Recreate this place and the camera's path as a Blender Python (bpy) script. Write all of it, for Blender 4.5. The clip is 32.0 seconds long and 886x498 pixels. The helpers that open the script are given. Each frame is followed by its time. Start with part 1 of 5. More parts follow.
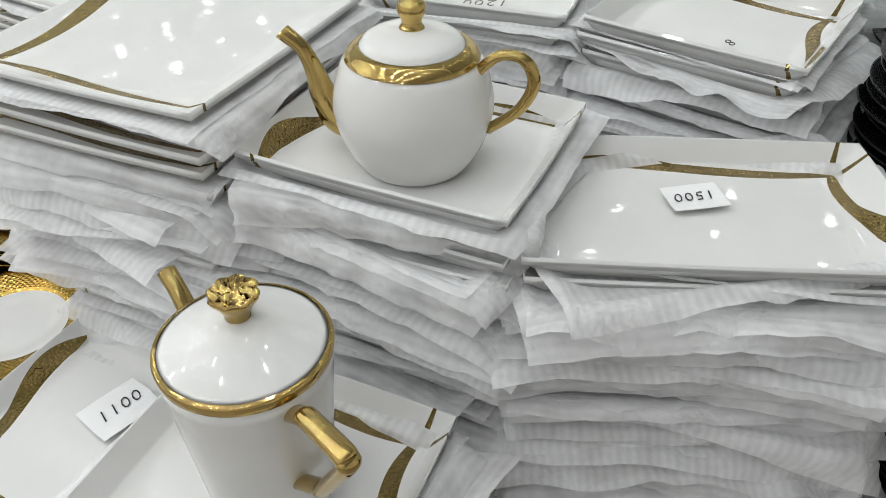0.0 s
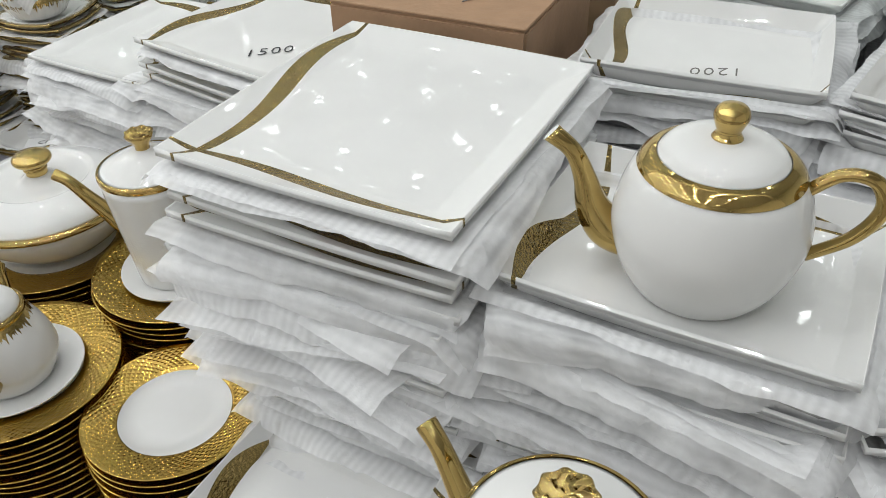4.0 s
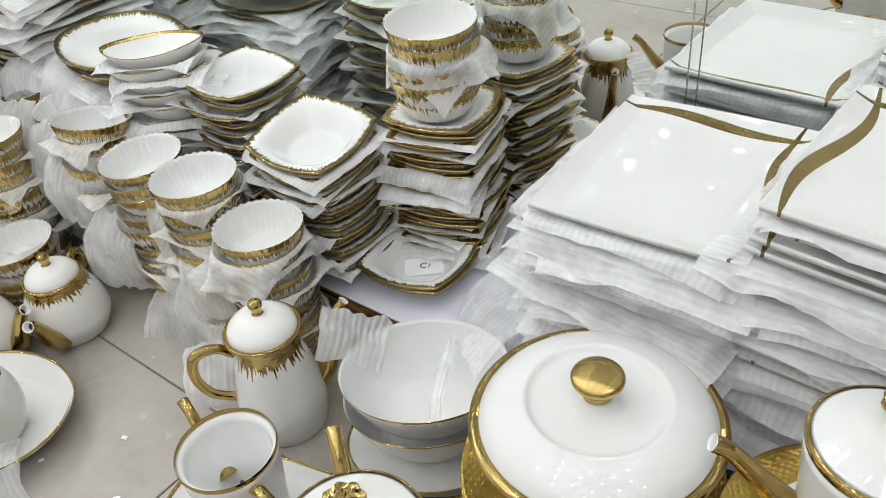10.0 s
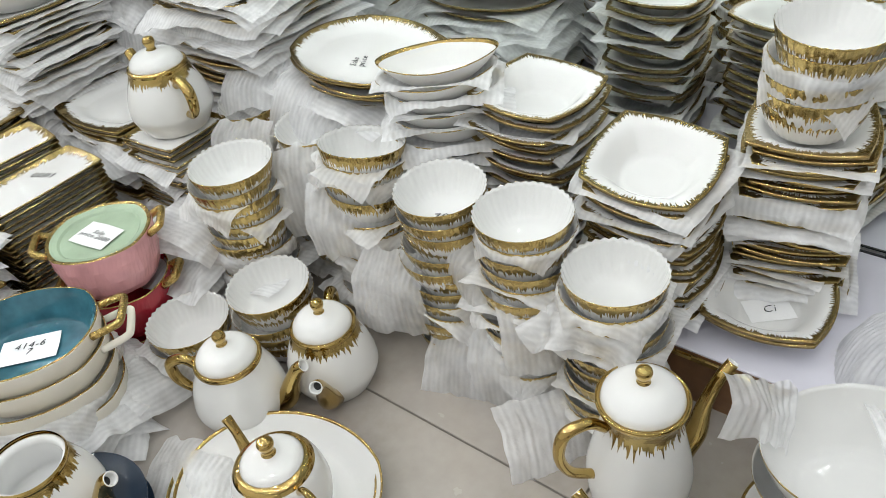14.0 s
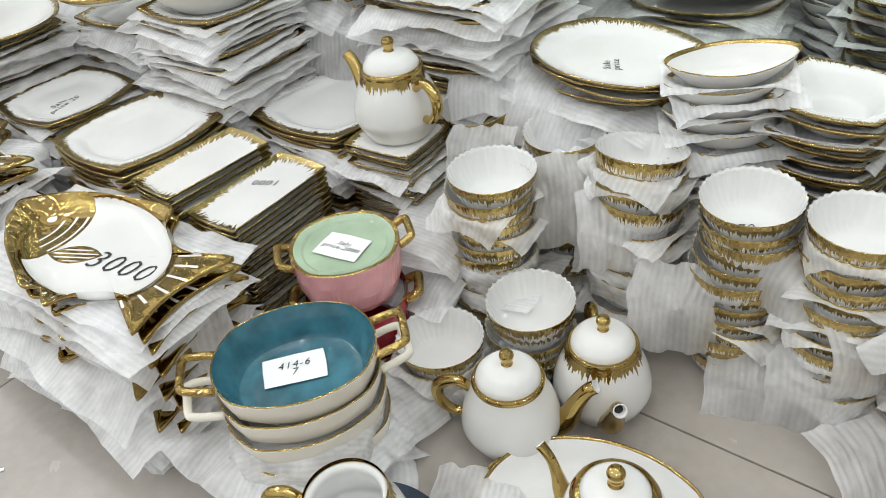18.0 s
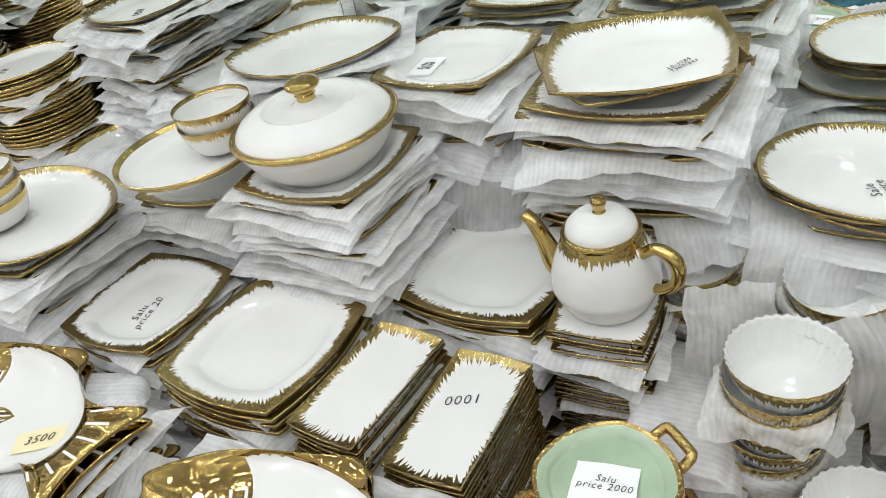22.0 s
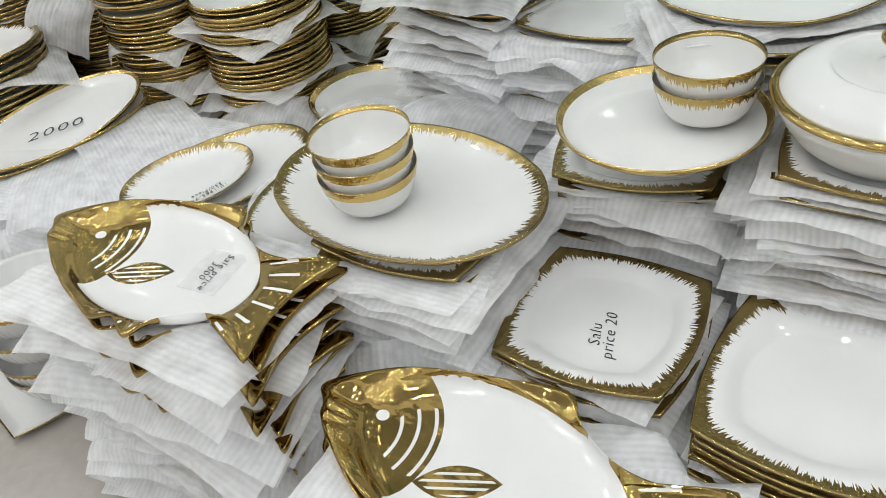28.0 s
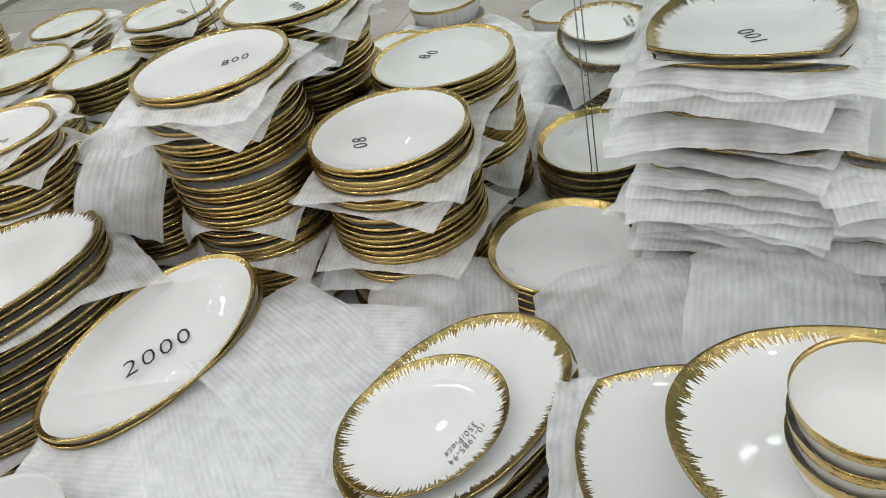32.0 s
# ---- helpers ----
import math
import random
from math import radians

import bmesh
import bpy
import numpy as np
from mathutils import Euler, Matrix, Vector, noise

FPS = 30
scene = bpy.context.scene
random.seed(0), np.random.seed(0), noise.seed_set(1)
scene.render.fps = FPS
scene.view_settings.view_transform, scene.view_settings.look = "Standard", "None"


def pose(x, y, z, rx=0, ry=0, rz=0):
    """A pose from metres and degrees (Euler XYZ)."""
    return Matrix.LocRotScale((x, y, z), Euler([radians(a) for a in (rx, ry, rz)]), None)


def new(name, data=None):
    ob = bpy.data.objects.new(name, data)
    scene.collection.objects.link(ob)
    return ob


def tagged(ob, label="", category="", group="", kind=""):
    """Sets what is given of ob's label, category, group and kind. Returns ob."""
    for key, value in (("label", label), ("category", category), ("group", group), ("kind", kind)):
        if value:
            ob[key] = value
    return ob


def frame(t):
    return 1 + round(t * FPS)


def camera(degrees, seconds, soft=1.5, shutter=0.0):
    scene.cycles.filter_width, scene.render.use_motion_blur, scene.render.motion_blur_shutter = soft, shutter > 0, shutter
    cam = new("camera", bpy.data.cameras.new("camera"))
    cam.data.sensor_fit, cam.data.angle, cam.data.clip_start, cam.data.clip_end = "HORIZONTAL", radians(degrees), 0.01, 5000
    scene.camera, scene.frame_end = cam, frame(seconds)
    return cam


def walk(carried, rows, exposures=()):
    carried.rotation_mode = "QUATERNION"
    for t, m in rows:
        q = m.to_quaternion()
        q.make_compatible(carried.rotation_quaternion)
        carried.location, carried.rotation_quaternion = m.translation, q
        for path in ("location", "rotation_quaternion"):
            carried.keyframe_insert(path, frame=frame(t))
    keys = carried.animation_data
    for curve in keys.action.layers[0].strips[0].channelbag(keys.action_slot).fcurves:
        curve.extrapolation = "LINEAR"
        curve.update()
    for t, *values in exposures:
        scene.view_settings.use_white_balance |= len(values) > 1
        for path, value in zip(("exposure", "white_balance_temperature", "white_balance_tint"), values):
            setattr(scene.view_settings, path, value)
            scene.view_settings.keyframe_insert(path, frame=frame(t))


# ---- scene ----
cam = camera(58.7, 32.0, 0.8)
METRES, EYE, TILT, LEAN, TURN = 5.0, 1.086, -38.0, 0.0, 27.5
ROWS = [
    (0.0, 0.0, 0.0, 0.0, 0.0, 0.0, -0.0),
    (0.5, 0.0006, 0.0007, -0.0048, -0.4, 0.15, 0.09),
    (1.0, 0.0001, 0.002, -0.0053, -1.17, 0.15, -0.1),
    (1.5, -0.0026, 0.0041, -0.003, -1.27, 0.14, 0.06),
    (2.0, -0.0082, 0.0067, 0.0063, -1.33, 0.27, 0.48),
    (2.5, -0.0084, 0.009, 0.0104, -0.51, 0.47, 0.23),
    (3.0, -0.0153, 0.0146, 0.0153, 1.07, 0.55, -0.46),
    (3.5, -0.0269, 0.0196, 0.0179, 2.61, 0.49, -0.99),
    (4.0, -0.0422, 0.0239, 0.0228, 3.92, 0.49, -1.32),
    (4.5, -0.0514, 0.0297, 0.0288, 5.46, 0.48, -1.37),
    (6.5, -0.121, 0.0489, 0.0415, 4.76, -0.99, 2.3),
    (7.0, -0.1291, 0.0487, 0.0413, 4.7, -1.02, 2.8),
    (7.5, -0.1386, 0.0551, 0.0451, 4.81, -1.09, 1.74),
    (8.0, -0.15, 0.0634, 0.05, 4.75, -1.08, 0.66),
    (8.5, -0.1626, 0.071, 0.0606, 5.44, -1.12, -0.04),
    (9.0, -0.1751, 0.0758, 0.0676, 8.27, -0.52, -0.84),
    (9.5, -0.1894, 0.0845, 0.0753, 10.28, -0.21, -1.24),
    (10.0, -0.204, 0.0937, 0.0828, 10.83, -0.18, -1.74),
    (10.5, -0.2233, 0.1006, 0.0898, 11.09, -0.18, -1.82),
    (11.0, -0.2428, 0.1034, 0.0919, 11.09, -0.21, -0.52),
    (11.5, -0.2548, 0.1016, 0.0935, 10.89, -0.09, 0.25),
    (12.0, -0.2632, 0.1044, 0.0942, 10.96, 0.16, 0.33),
    (12.5, -0.2747, 0.1093, 0.0966, 11.03, 0.34, 0.65),
    (13.0, -0.2926, 0.1136, 0.0991, 11.04, 0.48, 0.83),
    (13.5, -0.307, 0.1151, 0.0975, 11.27, -0.48, -0.42),
    (14.0, -0.3233, 0.1146, 0.0994, 12.23, -1.14, -0.78),
    (14.5, -0.3343, 0.1117, 0.0966, 13.58, -1.21, -1.66),
    (16.5, -0.3844, 0.0972, 0.0847, 10.09, -0.32, 2.97),
    (17.0, -0.3972, 0.0973, 0.0861, 10.19, 0.07, 2.33),
    (17.5, -0.4145, 0.1042, 0.0889, 10.48, 0.25, 0.55),
    (18.0, -0.4282, 0.1117, 0.0955, 11.5, 0.2, -1.03),
    (18.5, -0.4426, 0.1234, 0.1063, 12.44, 0.13, -1.63),
    (19.0, -0.4532, 0.1284, 0.112, 13.79, -0.74, -1.88),
    (19.5, -0.4662, 0.137, 0.1203, 13.8, -0.56, -0.94),
    (20.0, -0.4828, 0.1433, 0.1268, 13.49, -0.56, 0.59),
    (20.5, -0.5019, 0.1469, 0.1331, 12.71, -0.83, 1.93),
    (21.0, -0.5101, 0.1506, 0.1384, 11.27, 0.47, 4.33),
    (21.5, -0.5205, 0.1584, 0.1482, 9.78, 1.79, 6.83),
    (22.0, -0.5259, 0.1629, 0.1552, 8.72, 3.29, 7.81),
    (22.5, -0.5352, 0.1686, 0.1649, 7.4, 4.15, 9.23),
    (23.0, -0.5526, 0.1777, 0.1744, 7.34, 4.91, 10.03),
    (23.5, -0.562, 0.1833, 0.1818, 7.4, 5.13, 10.5),
    (24.0, -0.5777, 0.1918, 0.1907, 7.0, 5.74, 12.13),
    (24.5, -0.5995, 0.2021, 0.1993, 5.52, 5.5, 13.57),
    (26.5, -0.6486, 0.1978, 0.1914, 3.05, 3.47, 12.11),
    (27.0, -0.6657, 0.1995, 0.1886, 5.84, 2.68, 8.78),
    (27.5, -0.685, 0.208, 0.1903, 7.04, 0.97, 6.51),
    (28.0, -0.7029, 0.2169, 0.1944, 7.07, -0.44, 5.01),
    (28.5, -0.7159, 0.2218, 0.2006, 7.4, -0.83, 4.43),
    (29.0, -0.7304, 0.2307, 0.2112, 8.08, -0.71, 4.63),
    (29.5, -0.7541, 0.2416, 0.2225, 8.21, -0.59, 5.65),
    (30.0, -0.7755, 0.2492, 0.2292, 7.7, -0.44, 7.46),
    (30.5, -0.7879, 0.2513, 0.2348, 6.34, 0.92, 9.58),
    (31.0, -0.8038, 0.2625, 0.2421, 6.21, 2.23, 10.23),
    (31.5, -0.8145, 0.2802, 0.2533, 3.36, 1.92, 11.17),
    (32.0, -0.8261, 0.2958, 0.2704, 0.96, 2.18, 13.8),
]
walk(cam, [(t, pose(0, 0, EYE, TILT, LEAN, TURN) @ pose(METRES * x, METRES * y, METRES * z, 90 + pitch, roll, yaw)) for t, x, y, z, yaw, pitch, roll in ROWS],
     exposures=[(0.0, 0.14), (3.0, 0.10), (6.0, 0.08), (8.0, 0.14), (12.0, 0.22), (19.0, 0.17), (23.0, 0.02), (25.0, -0.02), (29.0, -0.10), (32.0, -0.16)])

# ---- world, lights, exposure ----
scene.view_settings.exposure = 0.2
world = bpy.data.worlds.new("world")
world.use_nodes = True
world.node_tree.nodes["Background"].inputs[0].default_value = (0.9, 0.95, 1.0, 1)
world.node_tree.nodes["Background"].inputs[1].default_value = 0.15
scene.world = world
FLOOR_Z, DECK_Z, DECK_Y, MIRROR_Y = 0.0, 0.12, 0.84, 1.25
ROOM = (-9.5, 2.2, -3.2, 3.0)  # x from, x to, y front, ceiling
LAMP_POWER = 158.0

# ---- materials ----
def nodes_of(name):
    m = bpy.data.materials.new(name)
    m.use_nodes = True
    t = m.node_tree
    return m, t, t.nodes["Principled BSDF"]

def math_n(t, op, a, b=None, c=None):
    n = t.nodes.new("ShaderNodeMath")
    n.operation = op
    for i, v in enumerate((a, b, c)):
        if v is None: continue
        if isinstance(v, (int, float)): n.inputs[i].default_value = v
        else: t.links.new(v, n.inputs[i])
    return n.outputs[0]

def noise_n(t, scale, detail=3, vec=None, dims="3D", w=None):
    n = t.nodes.new("ShaderNodeTexNoise")
    n.noise_dimensions = dims
    n.inputs["Scale"].default_value, n.inputs["Detail"].default_value = scale, detail
    if vec is not None: t.links.new(vec, n.inputs["Vector"])
    if w is not None: t.links.new(w, n.inputs["W"])
    return n.outputs[0]

def coords(t, which="Object"):
    return t.nodes.new("ShaderNodeTexCoord").outputs[which]

def ramp_n(t, fac, *stops):
    n = t.nodes.new("ShaderNodeValToRGB")
    e = n.color_ramp.elements
    while len(e) < len(stops): e.new(0.5)
    for el, (p, c) in zip(e, stops):
        el.position, el.color = p, (*c, 1)
    t.links.new(fac, n.inputs[0])
    return n.outputs[0]

def bump_n(t, height, strength, dist, target):
    b = t.nodes.new("ShaderNodeBump")
    b.inputs["Strength"].default_value, b.inputs["Distance"].default_value = strength, dist
    t.links.new(height, b.inputs["Height"])
    t.links.new(b.outputs[0], target)
    return b

WHITE, GOLD = (0.715, 0.711, 0.696), (0.56, 0.40, 0.145)

def set_porcelain(t, p, col=WHITE):
    v = coords(t)
    t.links.new(ramp_n(t, noise_n(t, 9, 3, v), (0.3, tuple(c * 0.95 for c in col)), (0.7, col)), p.inputs["Base Color"])
    p.inputs["Roughness"].default_value = 0.03
    p.inputs["Specular IOR Level"].default_value = 0.55
    bump_n(t, noise_n(t, 25, 2, v), 0.025, 0.01, p.inputs["Normal"])

def set_gold(t, p, rough=0.10, bump=0.06, scale=45, col=GOLD):
    v = coords(t)
    n = noise_n(t, 30, 4, v)
    t.links.new(ramp_n(t, n, (0.3, tuple(c * 0.8 for c in col)), (0.75, col)), p.inputs["Base Color"])
    p.inputs["Metallic"].default_value = 1.0
    t.links.new(math_n(t, "MULTIPLY_ADD", n, 0.06, rough - 0.04), p.inputs["Roughness"])
    bump_n(t, noise_n(t, scale, 2, v), bump, 0.01, p.inputs["Normal"])

def porcelain(name, col=WHITE):
    m, t, p = nodes_of(name)
    set_porcelain(t, p, col)
    return m

def gold(name, rough=0.10, bump=0.06, scale=45):
    m, t, p = nodes_of(name)
    set_gold(t, p, rough, bump, scale)
    return m

def two_coat(name, mask_of, rough=0.19, bump=0.14, scale=90, col=(0.44, 0.325, 0.13)):
    """White porcelain with gold paint where the mask is 1."""
    m, t, p = nodes_of(name)
    set_porcelain(t, p)
    q = t.nodes.new("ShaderNodeBsdfPrincipled")
    set_gold(t, q, rough, bump, scale, col)
    mix = t.nodes.new("ShaderNodeMixShader")
    t.links.new(mask_of(t), mix.inputs[0])
    t.links.new(p.outputs[0], mix.inputs[1])
    t.links.new(q.outputs[0], mix.inputs[2])
    t.links.new(mix.outputs[0], t.nodes["Material Output"].inputs[0])
    return m

def brushed(name, solid, ragged, freq=240.0, col=(0.44, 0.325, 0.13)):
    """Gold rim that ends in short brush strokes; the UV map holds metres along and away from the rim."""
    def mask(t):
        sep = t.nodes.new("ShaderNodeSeparateXYZ")
        t.links.new(coords(t, "UV"), sep.inputs[0])
        u, v = sep.outputs[0], sep.outputs[1]
        obj = t.nodes.new("ShaderNodeObjectInfo").outputs["Random"]
        w = math_n(t, "ADD", u, math_n(t, "MULTIPLY", obj, 7.0))
        fine = noise_n(t, freq, 1, None, "1D", w)
        coarse = noise_n(t, freq * 0.22, 1, None, "1D", w)
        f = math_n(t, "MULTIPLY_ADD", fine, 2.6, -0.8)
        g = math_n(t, "MULTIPLY_ADD", coarse, 1.2, -0.6)
        lim = math_n(t, "MULTIPLY_ADD", math_n(t, "MAXIMUM", math_n(t, "ADD", f, g), 0.0), ragged, solid)
        return math_n(t, "LESS_THAN", v, lim)
    return two_coat(name, mask, col=col)

def striped(name, a, b, sx, sy):
    """Two wavy hammered gold bands along two sides of a tray of half sizes a, b."""
    def mask(t):
        sep = t.nodes.new("ShaderNodeSeparateXYZ")
        t.links.new(coords(t), sep.inputs[0])
        x = math_n(t, "MULTIPLY", sep.outputs[0], float(sx))
        y = math_n(t, "MULTIPLY", sep.outputs[1], float(sy))
        def band(along, across, la, lb, amp, wid):
            ph = math_n(t, "MULTIPLY", along, math.pi / la)
            mid = math_n(t, "MULTIPLY_ADD", math_n(t, "SINE", ph), -amp, 0.026 - lb)
            half = math_n(t, "MULTIPLY_ADD", math_n(t, "COSINE", math_n(t, "MULTIPLY", ph, 0.5)), wid, 0.002)
            d = math_n(t, "ABSOLUTE", math_n(t, "SUBTRACT", across, mid))
            return math_n(t, "LESS_THAN", d, half)
        up = math_n(t, "GREATER_THAN", sep.outputs[2], 0.004)
        return math_n(t, "MULTIPLY", math_n(t, "MAXIMUM", band(x, y, a, b, 0.007, 0.0072), band(y, x, b, a, 0.013, 0.0080)), up)
    return two_coat(name, mask, 0.24, 1.0, 240, (0.34, 0.25, 0.095))

M = {}
M["white"] = porcelain("white_porcelain")
def beaded():
    """Porcelain with a band of small raised beads round the lower body."""
    m, t, p = nodes_of("beaded_porcelain")
    set_porcelain(t, p)
    v = t.nodes.new("ShaderNodeTexVoronoi")
    v.inputs["Scale"].default_value, v.inputs["Randomness"].default_value = 190.0, 0.35
    t.links.new(coords(t), v.inputs["Vector"])
    sep = t.nodes.new("ShaderNodeSeparateXYZ")
    t.links.new(coords(t), sep.inputs[0])
    z = sep.outputs[2]
    band = math_n(t, "MULTIPLY", math_n(t, "GREATER_THAN", z, 0.030), math_n(t, "LESS_THAN", z, 0.105))
    for l in list(p.inputs["Normal"].links): t.links.remove(l)
    bump_n(t, math_n(t, "MULTIPLY", math_n(t, "SUBTRACT", 1.0, v.outputs[0]), band), 0.35, 0.002, p.inputs["Normal"])
    return m
M["beaded"] = beaded()
M["cream"] = porcelain("cream_porcelain", (0.80, 0.76, 0.67))
M["gold"] = gold("gold_glaze")
M["hammered"] = gold("hammered_gold", 0.2, 0.5, 140)
M["brush"] = brushed("brushed_gold_rim", 0.0055, 0.009, 360)
M["brush_wide"] = brushed("wide_brushed_gold_rim", 0.0085, 0.010, 330)
M["brush_thin"] = brushed("thin_brushed_gold_rim", 0.003, 0.008, 330)
M["band"] = brushed("plain_gold_rim", 0.0095, 0.0, col=(0.66, 0.485, 0.185))
M["cup_band"] = brushed("broad_gold_rim", 0.017, 0.0, col=(0.66, 0.485, 0.185))
M["brush_cup"] = brushed("brushed_cup_rim", 0.009, 0.010, 330, (0.52, 0.38, 0.145))
M["band_deep"] = brushed("deep_gold_rim", 0.0098, 0.0, col=(0.60, 0.44, 0.165))
M["band_mid"] = brushed("slim_gold_rim", 0.0068, 0.0, col=(0.60, 0.44, 0.165))
M["band_thin"] = brushed("thin_gold_rim", 0.004, 0.0, col=GOLD)
M["brush_egg"] = brushed("ragged_gold_rim", 0.0045, 0.012, 330)
M["bowl_band"] = brushed("bowl_gold_rim", 0.014, 0.0, col=(0.66, 0.485, 0.185))
M["brush_bowl"] = brushed("gold_edged_bowl", 0.017, 0.016, 260, (0.60, 0.445, 0.17))
M["pot_brush"] = brushed("gold_shoulder", 0.012, 0.014, 190, (0.50, 0.365, 0.135))

def colour(name, col, rough=0.15, noise_amt=0.15, scale=12, bump=0.05, bscale=40, metal=0.0):
    m, t, p = nodes_of(name)
    v = coords(t)
    n = noise_n(t, scale, 5, v)
    t.links.new(ramp_n(t, n, (0.3, tuple(c * (1 - noise_amt) for c in col)), (0.7, tuple(min(1, c * (1 + noise_amt)) for c in col))), p.inputs["Base Color"])
    p.inputs["Roughness"].default_value, p.inputs["Metallic"].default_value = rough, metal
    bump_n(t, noise_n(t, bscale, 3, v), bump, 0.01, p.inputs["Normal"])
    return m

def diamond_gold():
    """Deep yellow gold glaze of the chargers."""
    m, t, p = nodes_of("charger_gold")
    set_gold(t, p, 0.20, 0.03, 60, (0.54, 0.36, 0.085))
    return m
M["gold_plate"] = diamond_gold()
M["teal"] = colour("teal_glaze", (0.04, 0.135, 0.175), 0.08, 0.35, 22)
M["sage"] = colour("sage_glaze", (0.36, 0.46, 0.33), 0.1)
M["pink"] = colour("pink_glaze", (0.70, 0.36, 0.38), 0.18)
M["red"] = colour("red_glaze", (0.33, 0.02, 0.035), 0.12)
M["navy"] = colour("navy_glaze", (0.02, 0.035, 0.06), 0.1)
M["black"] = colour("black_glaze", (0.012, 0.012, 0.014), 0.25)
M["ink"] = colour("marker_ink", (0.015, 0.015, 0.02), 0.5, 0.1)
M["faint_ink"] = colour("faded_marker_ink", (0.10, 0.09, 0.08), 0.5, 0.1)
M["tag"] = colour("paper_tag", (0.82, 0.82, 0.82), 0.7, 0.03, 20, 0.1, 200)
M["yellow_tag"] = colour("yellow_paper_tag", (0.75, 0.68, 0.42), 0.7, 0.03)
M["card"] = colour("cardboard", (0.33, 0.20, 0.115), 0.8, 0.08, 25, 0.15, 90)
M["wall"] = colour("painted_wall", (0.86, 0.85, 0.83), 0.7, 0.03, 4, 0.1, 80)
M["ceiling"] = colour("painted_ceiling", (0.62, 0.62, 0.63), 0.8, 0.02, 4, 0.05, 80)
M["deck"] = colour("pale_lilac_laminate", (0.66, 0.65, 0.72), 0.16, 0.04, 6, 0.02, 60)
M["deck_edge"] = colour("brown_wood_edge", (0.20, 0.10, 0.045), 0.35, 0.25, 14, 0.1, 60)
M["grout"] = colour("tile_joint", (0.16, 0.14, 0.12), 0.9)
M["steel"] = colour("steel_wire", (0.5, 0.5, 0.5), 0.25, 0.05, 30, 0.02, 60, 1.0)

def tile_mat():
    m, t, p = nodes_of("cream_floor_tile")
    geo = t.nodes.new("ShaderNodeNewGeometry").outputs["Position"]
    rnd = t.nodes.new("ShaderNodeObjectInfo").outputs["Random"]
    n = math_n(t, "ADD", math_n(t, "MULTIPLY", noise_n(t, 3.5, 6, geo), 0.7), math_n(t, "MULTIPLY", noise_n(t, 38, 4, geo), 0.3))
    n = math_n(t, "MULTIPLY_ADD", rnd, 0.05, n)
    t.links.new(ramp_n(t, n, (0.3, (0.27, 0.242, 0.214)), (0.5, (0.345, 0.313, 0.281)), (0.72, (0.40, 0.366, 0.332))), p.inputs["Base Color"])
    t.links.new(math_n(t, "MULTIPLY_ADD", noise_n(t, 14, 4, geo), 0.25, 0.1), p.inputs["Roughness"])
    return m
M["tile"] = tile_mat()

def tissue_mat(name, see, glow):
    """Thin crinkled tissue: fine parallel ribs, sharp random creases, patchy see-through."""
    m, t, p = nodes_of(name)
    uv = coords(t, "UV")
    w = t.nodes.new("ShaderNodeTexWave")
    w.inputs["Scale"].default_value, w.inputs["Distortion"].default_value, w.inputs["Detail"].default_value = 9, 1.6, 2.0
    w.inputs["Detail Scale"].default_value = 0.8
    t.links.new(uv, w.inputs["Vector"])
    def crease(scale):
        return math_n(t, "ABSOLUTE", math_n(t, "SUBTRACT", noise_n(t, scale, 2, uv), 0.5))
    rib = math_n(t, "MULTIPLY", w.outputs[1], math_n(t, "MULTIPLY_ADD", noise_n(t, 2.5, 1, uv), 1.3, -0.2))
    h = math_n(t, "ADD", math_n(t, "MULTIPLY", rib, 0.15), math_n(t, "ADD", math_n(t, "MULTIPLY", crease(5), 3.4), math_n(t, "ADD", math_n(t, "MULTIPLY", crease(14), 1.5), math_n(t, "MULTIPLY", crease(40), 0.5))))
    p.inputs["Base Color"].default_value = (0.91, 0.91, 0.915, 1)
    p.inputs["Roughness"].default_value = 0.5
    p.inputs["Specular IOR Level"].default_value = 0.3
    b = bump_n(t, h, 0.6, 0.004, p.inputs["Normal"])
    tr = t.nodes.new("ShaderNodeBsdfTranslucent")
    tr.inputs[0].default_value = (0.95, 0.95, 0.96, 1)
    t.links.new(b.outputs[0], tr.inputs["Normal"])
    mix = t.nodes.new("ShaderNodeMixShader")
    mix.inputs[0].default_value = glow
    t.links.new(p.outputs[0], mix.inputs[1]), t.links.new(tr.outputs[0], mix.inputs[2])
    tp = t.nodes.new("ShaderNodeBsdfTransparent")
    mix2 = t.nodes.new("ShaderNodeMixShader")
    fold = math_n(t, "MULTIPLY_ADD", w.outputs[1], -0.12 * see, math_n(t, "MULTIPLY_ADD", noise_n(t, 6, 3, uv), see * 1.3, -0.06 * see))
    t.links.new(math_n(t, "MAXIMUM", fold, 0.03), mix2.inputs[0])
    t.links.new(mix.outputs[0], mix2.inputs[1]), t.links.new(tp.outputs[0], mix2.inputs[2])
    t.links.new(mix2.outputs[0], t.nodes["Material Output"].inputs[0])
    return m
M["tissue"] = tissue_mat("white_tissue_paper", 0.56, 0.50)
M["packed"] = tissue_mat("packed_tissue_paper", 0.60, 0.30)

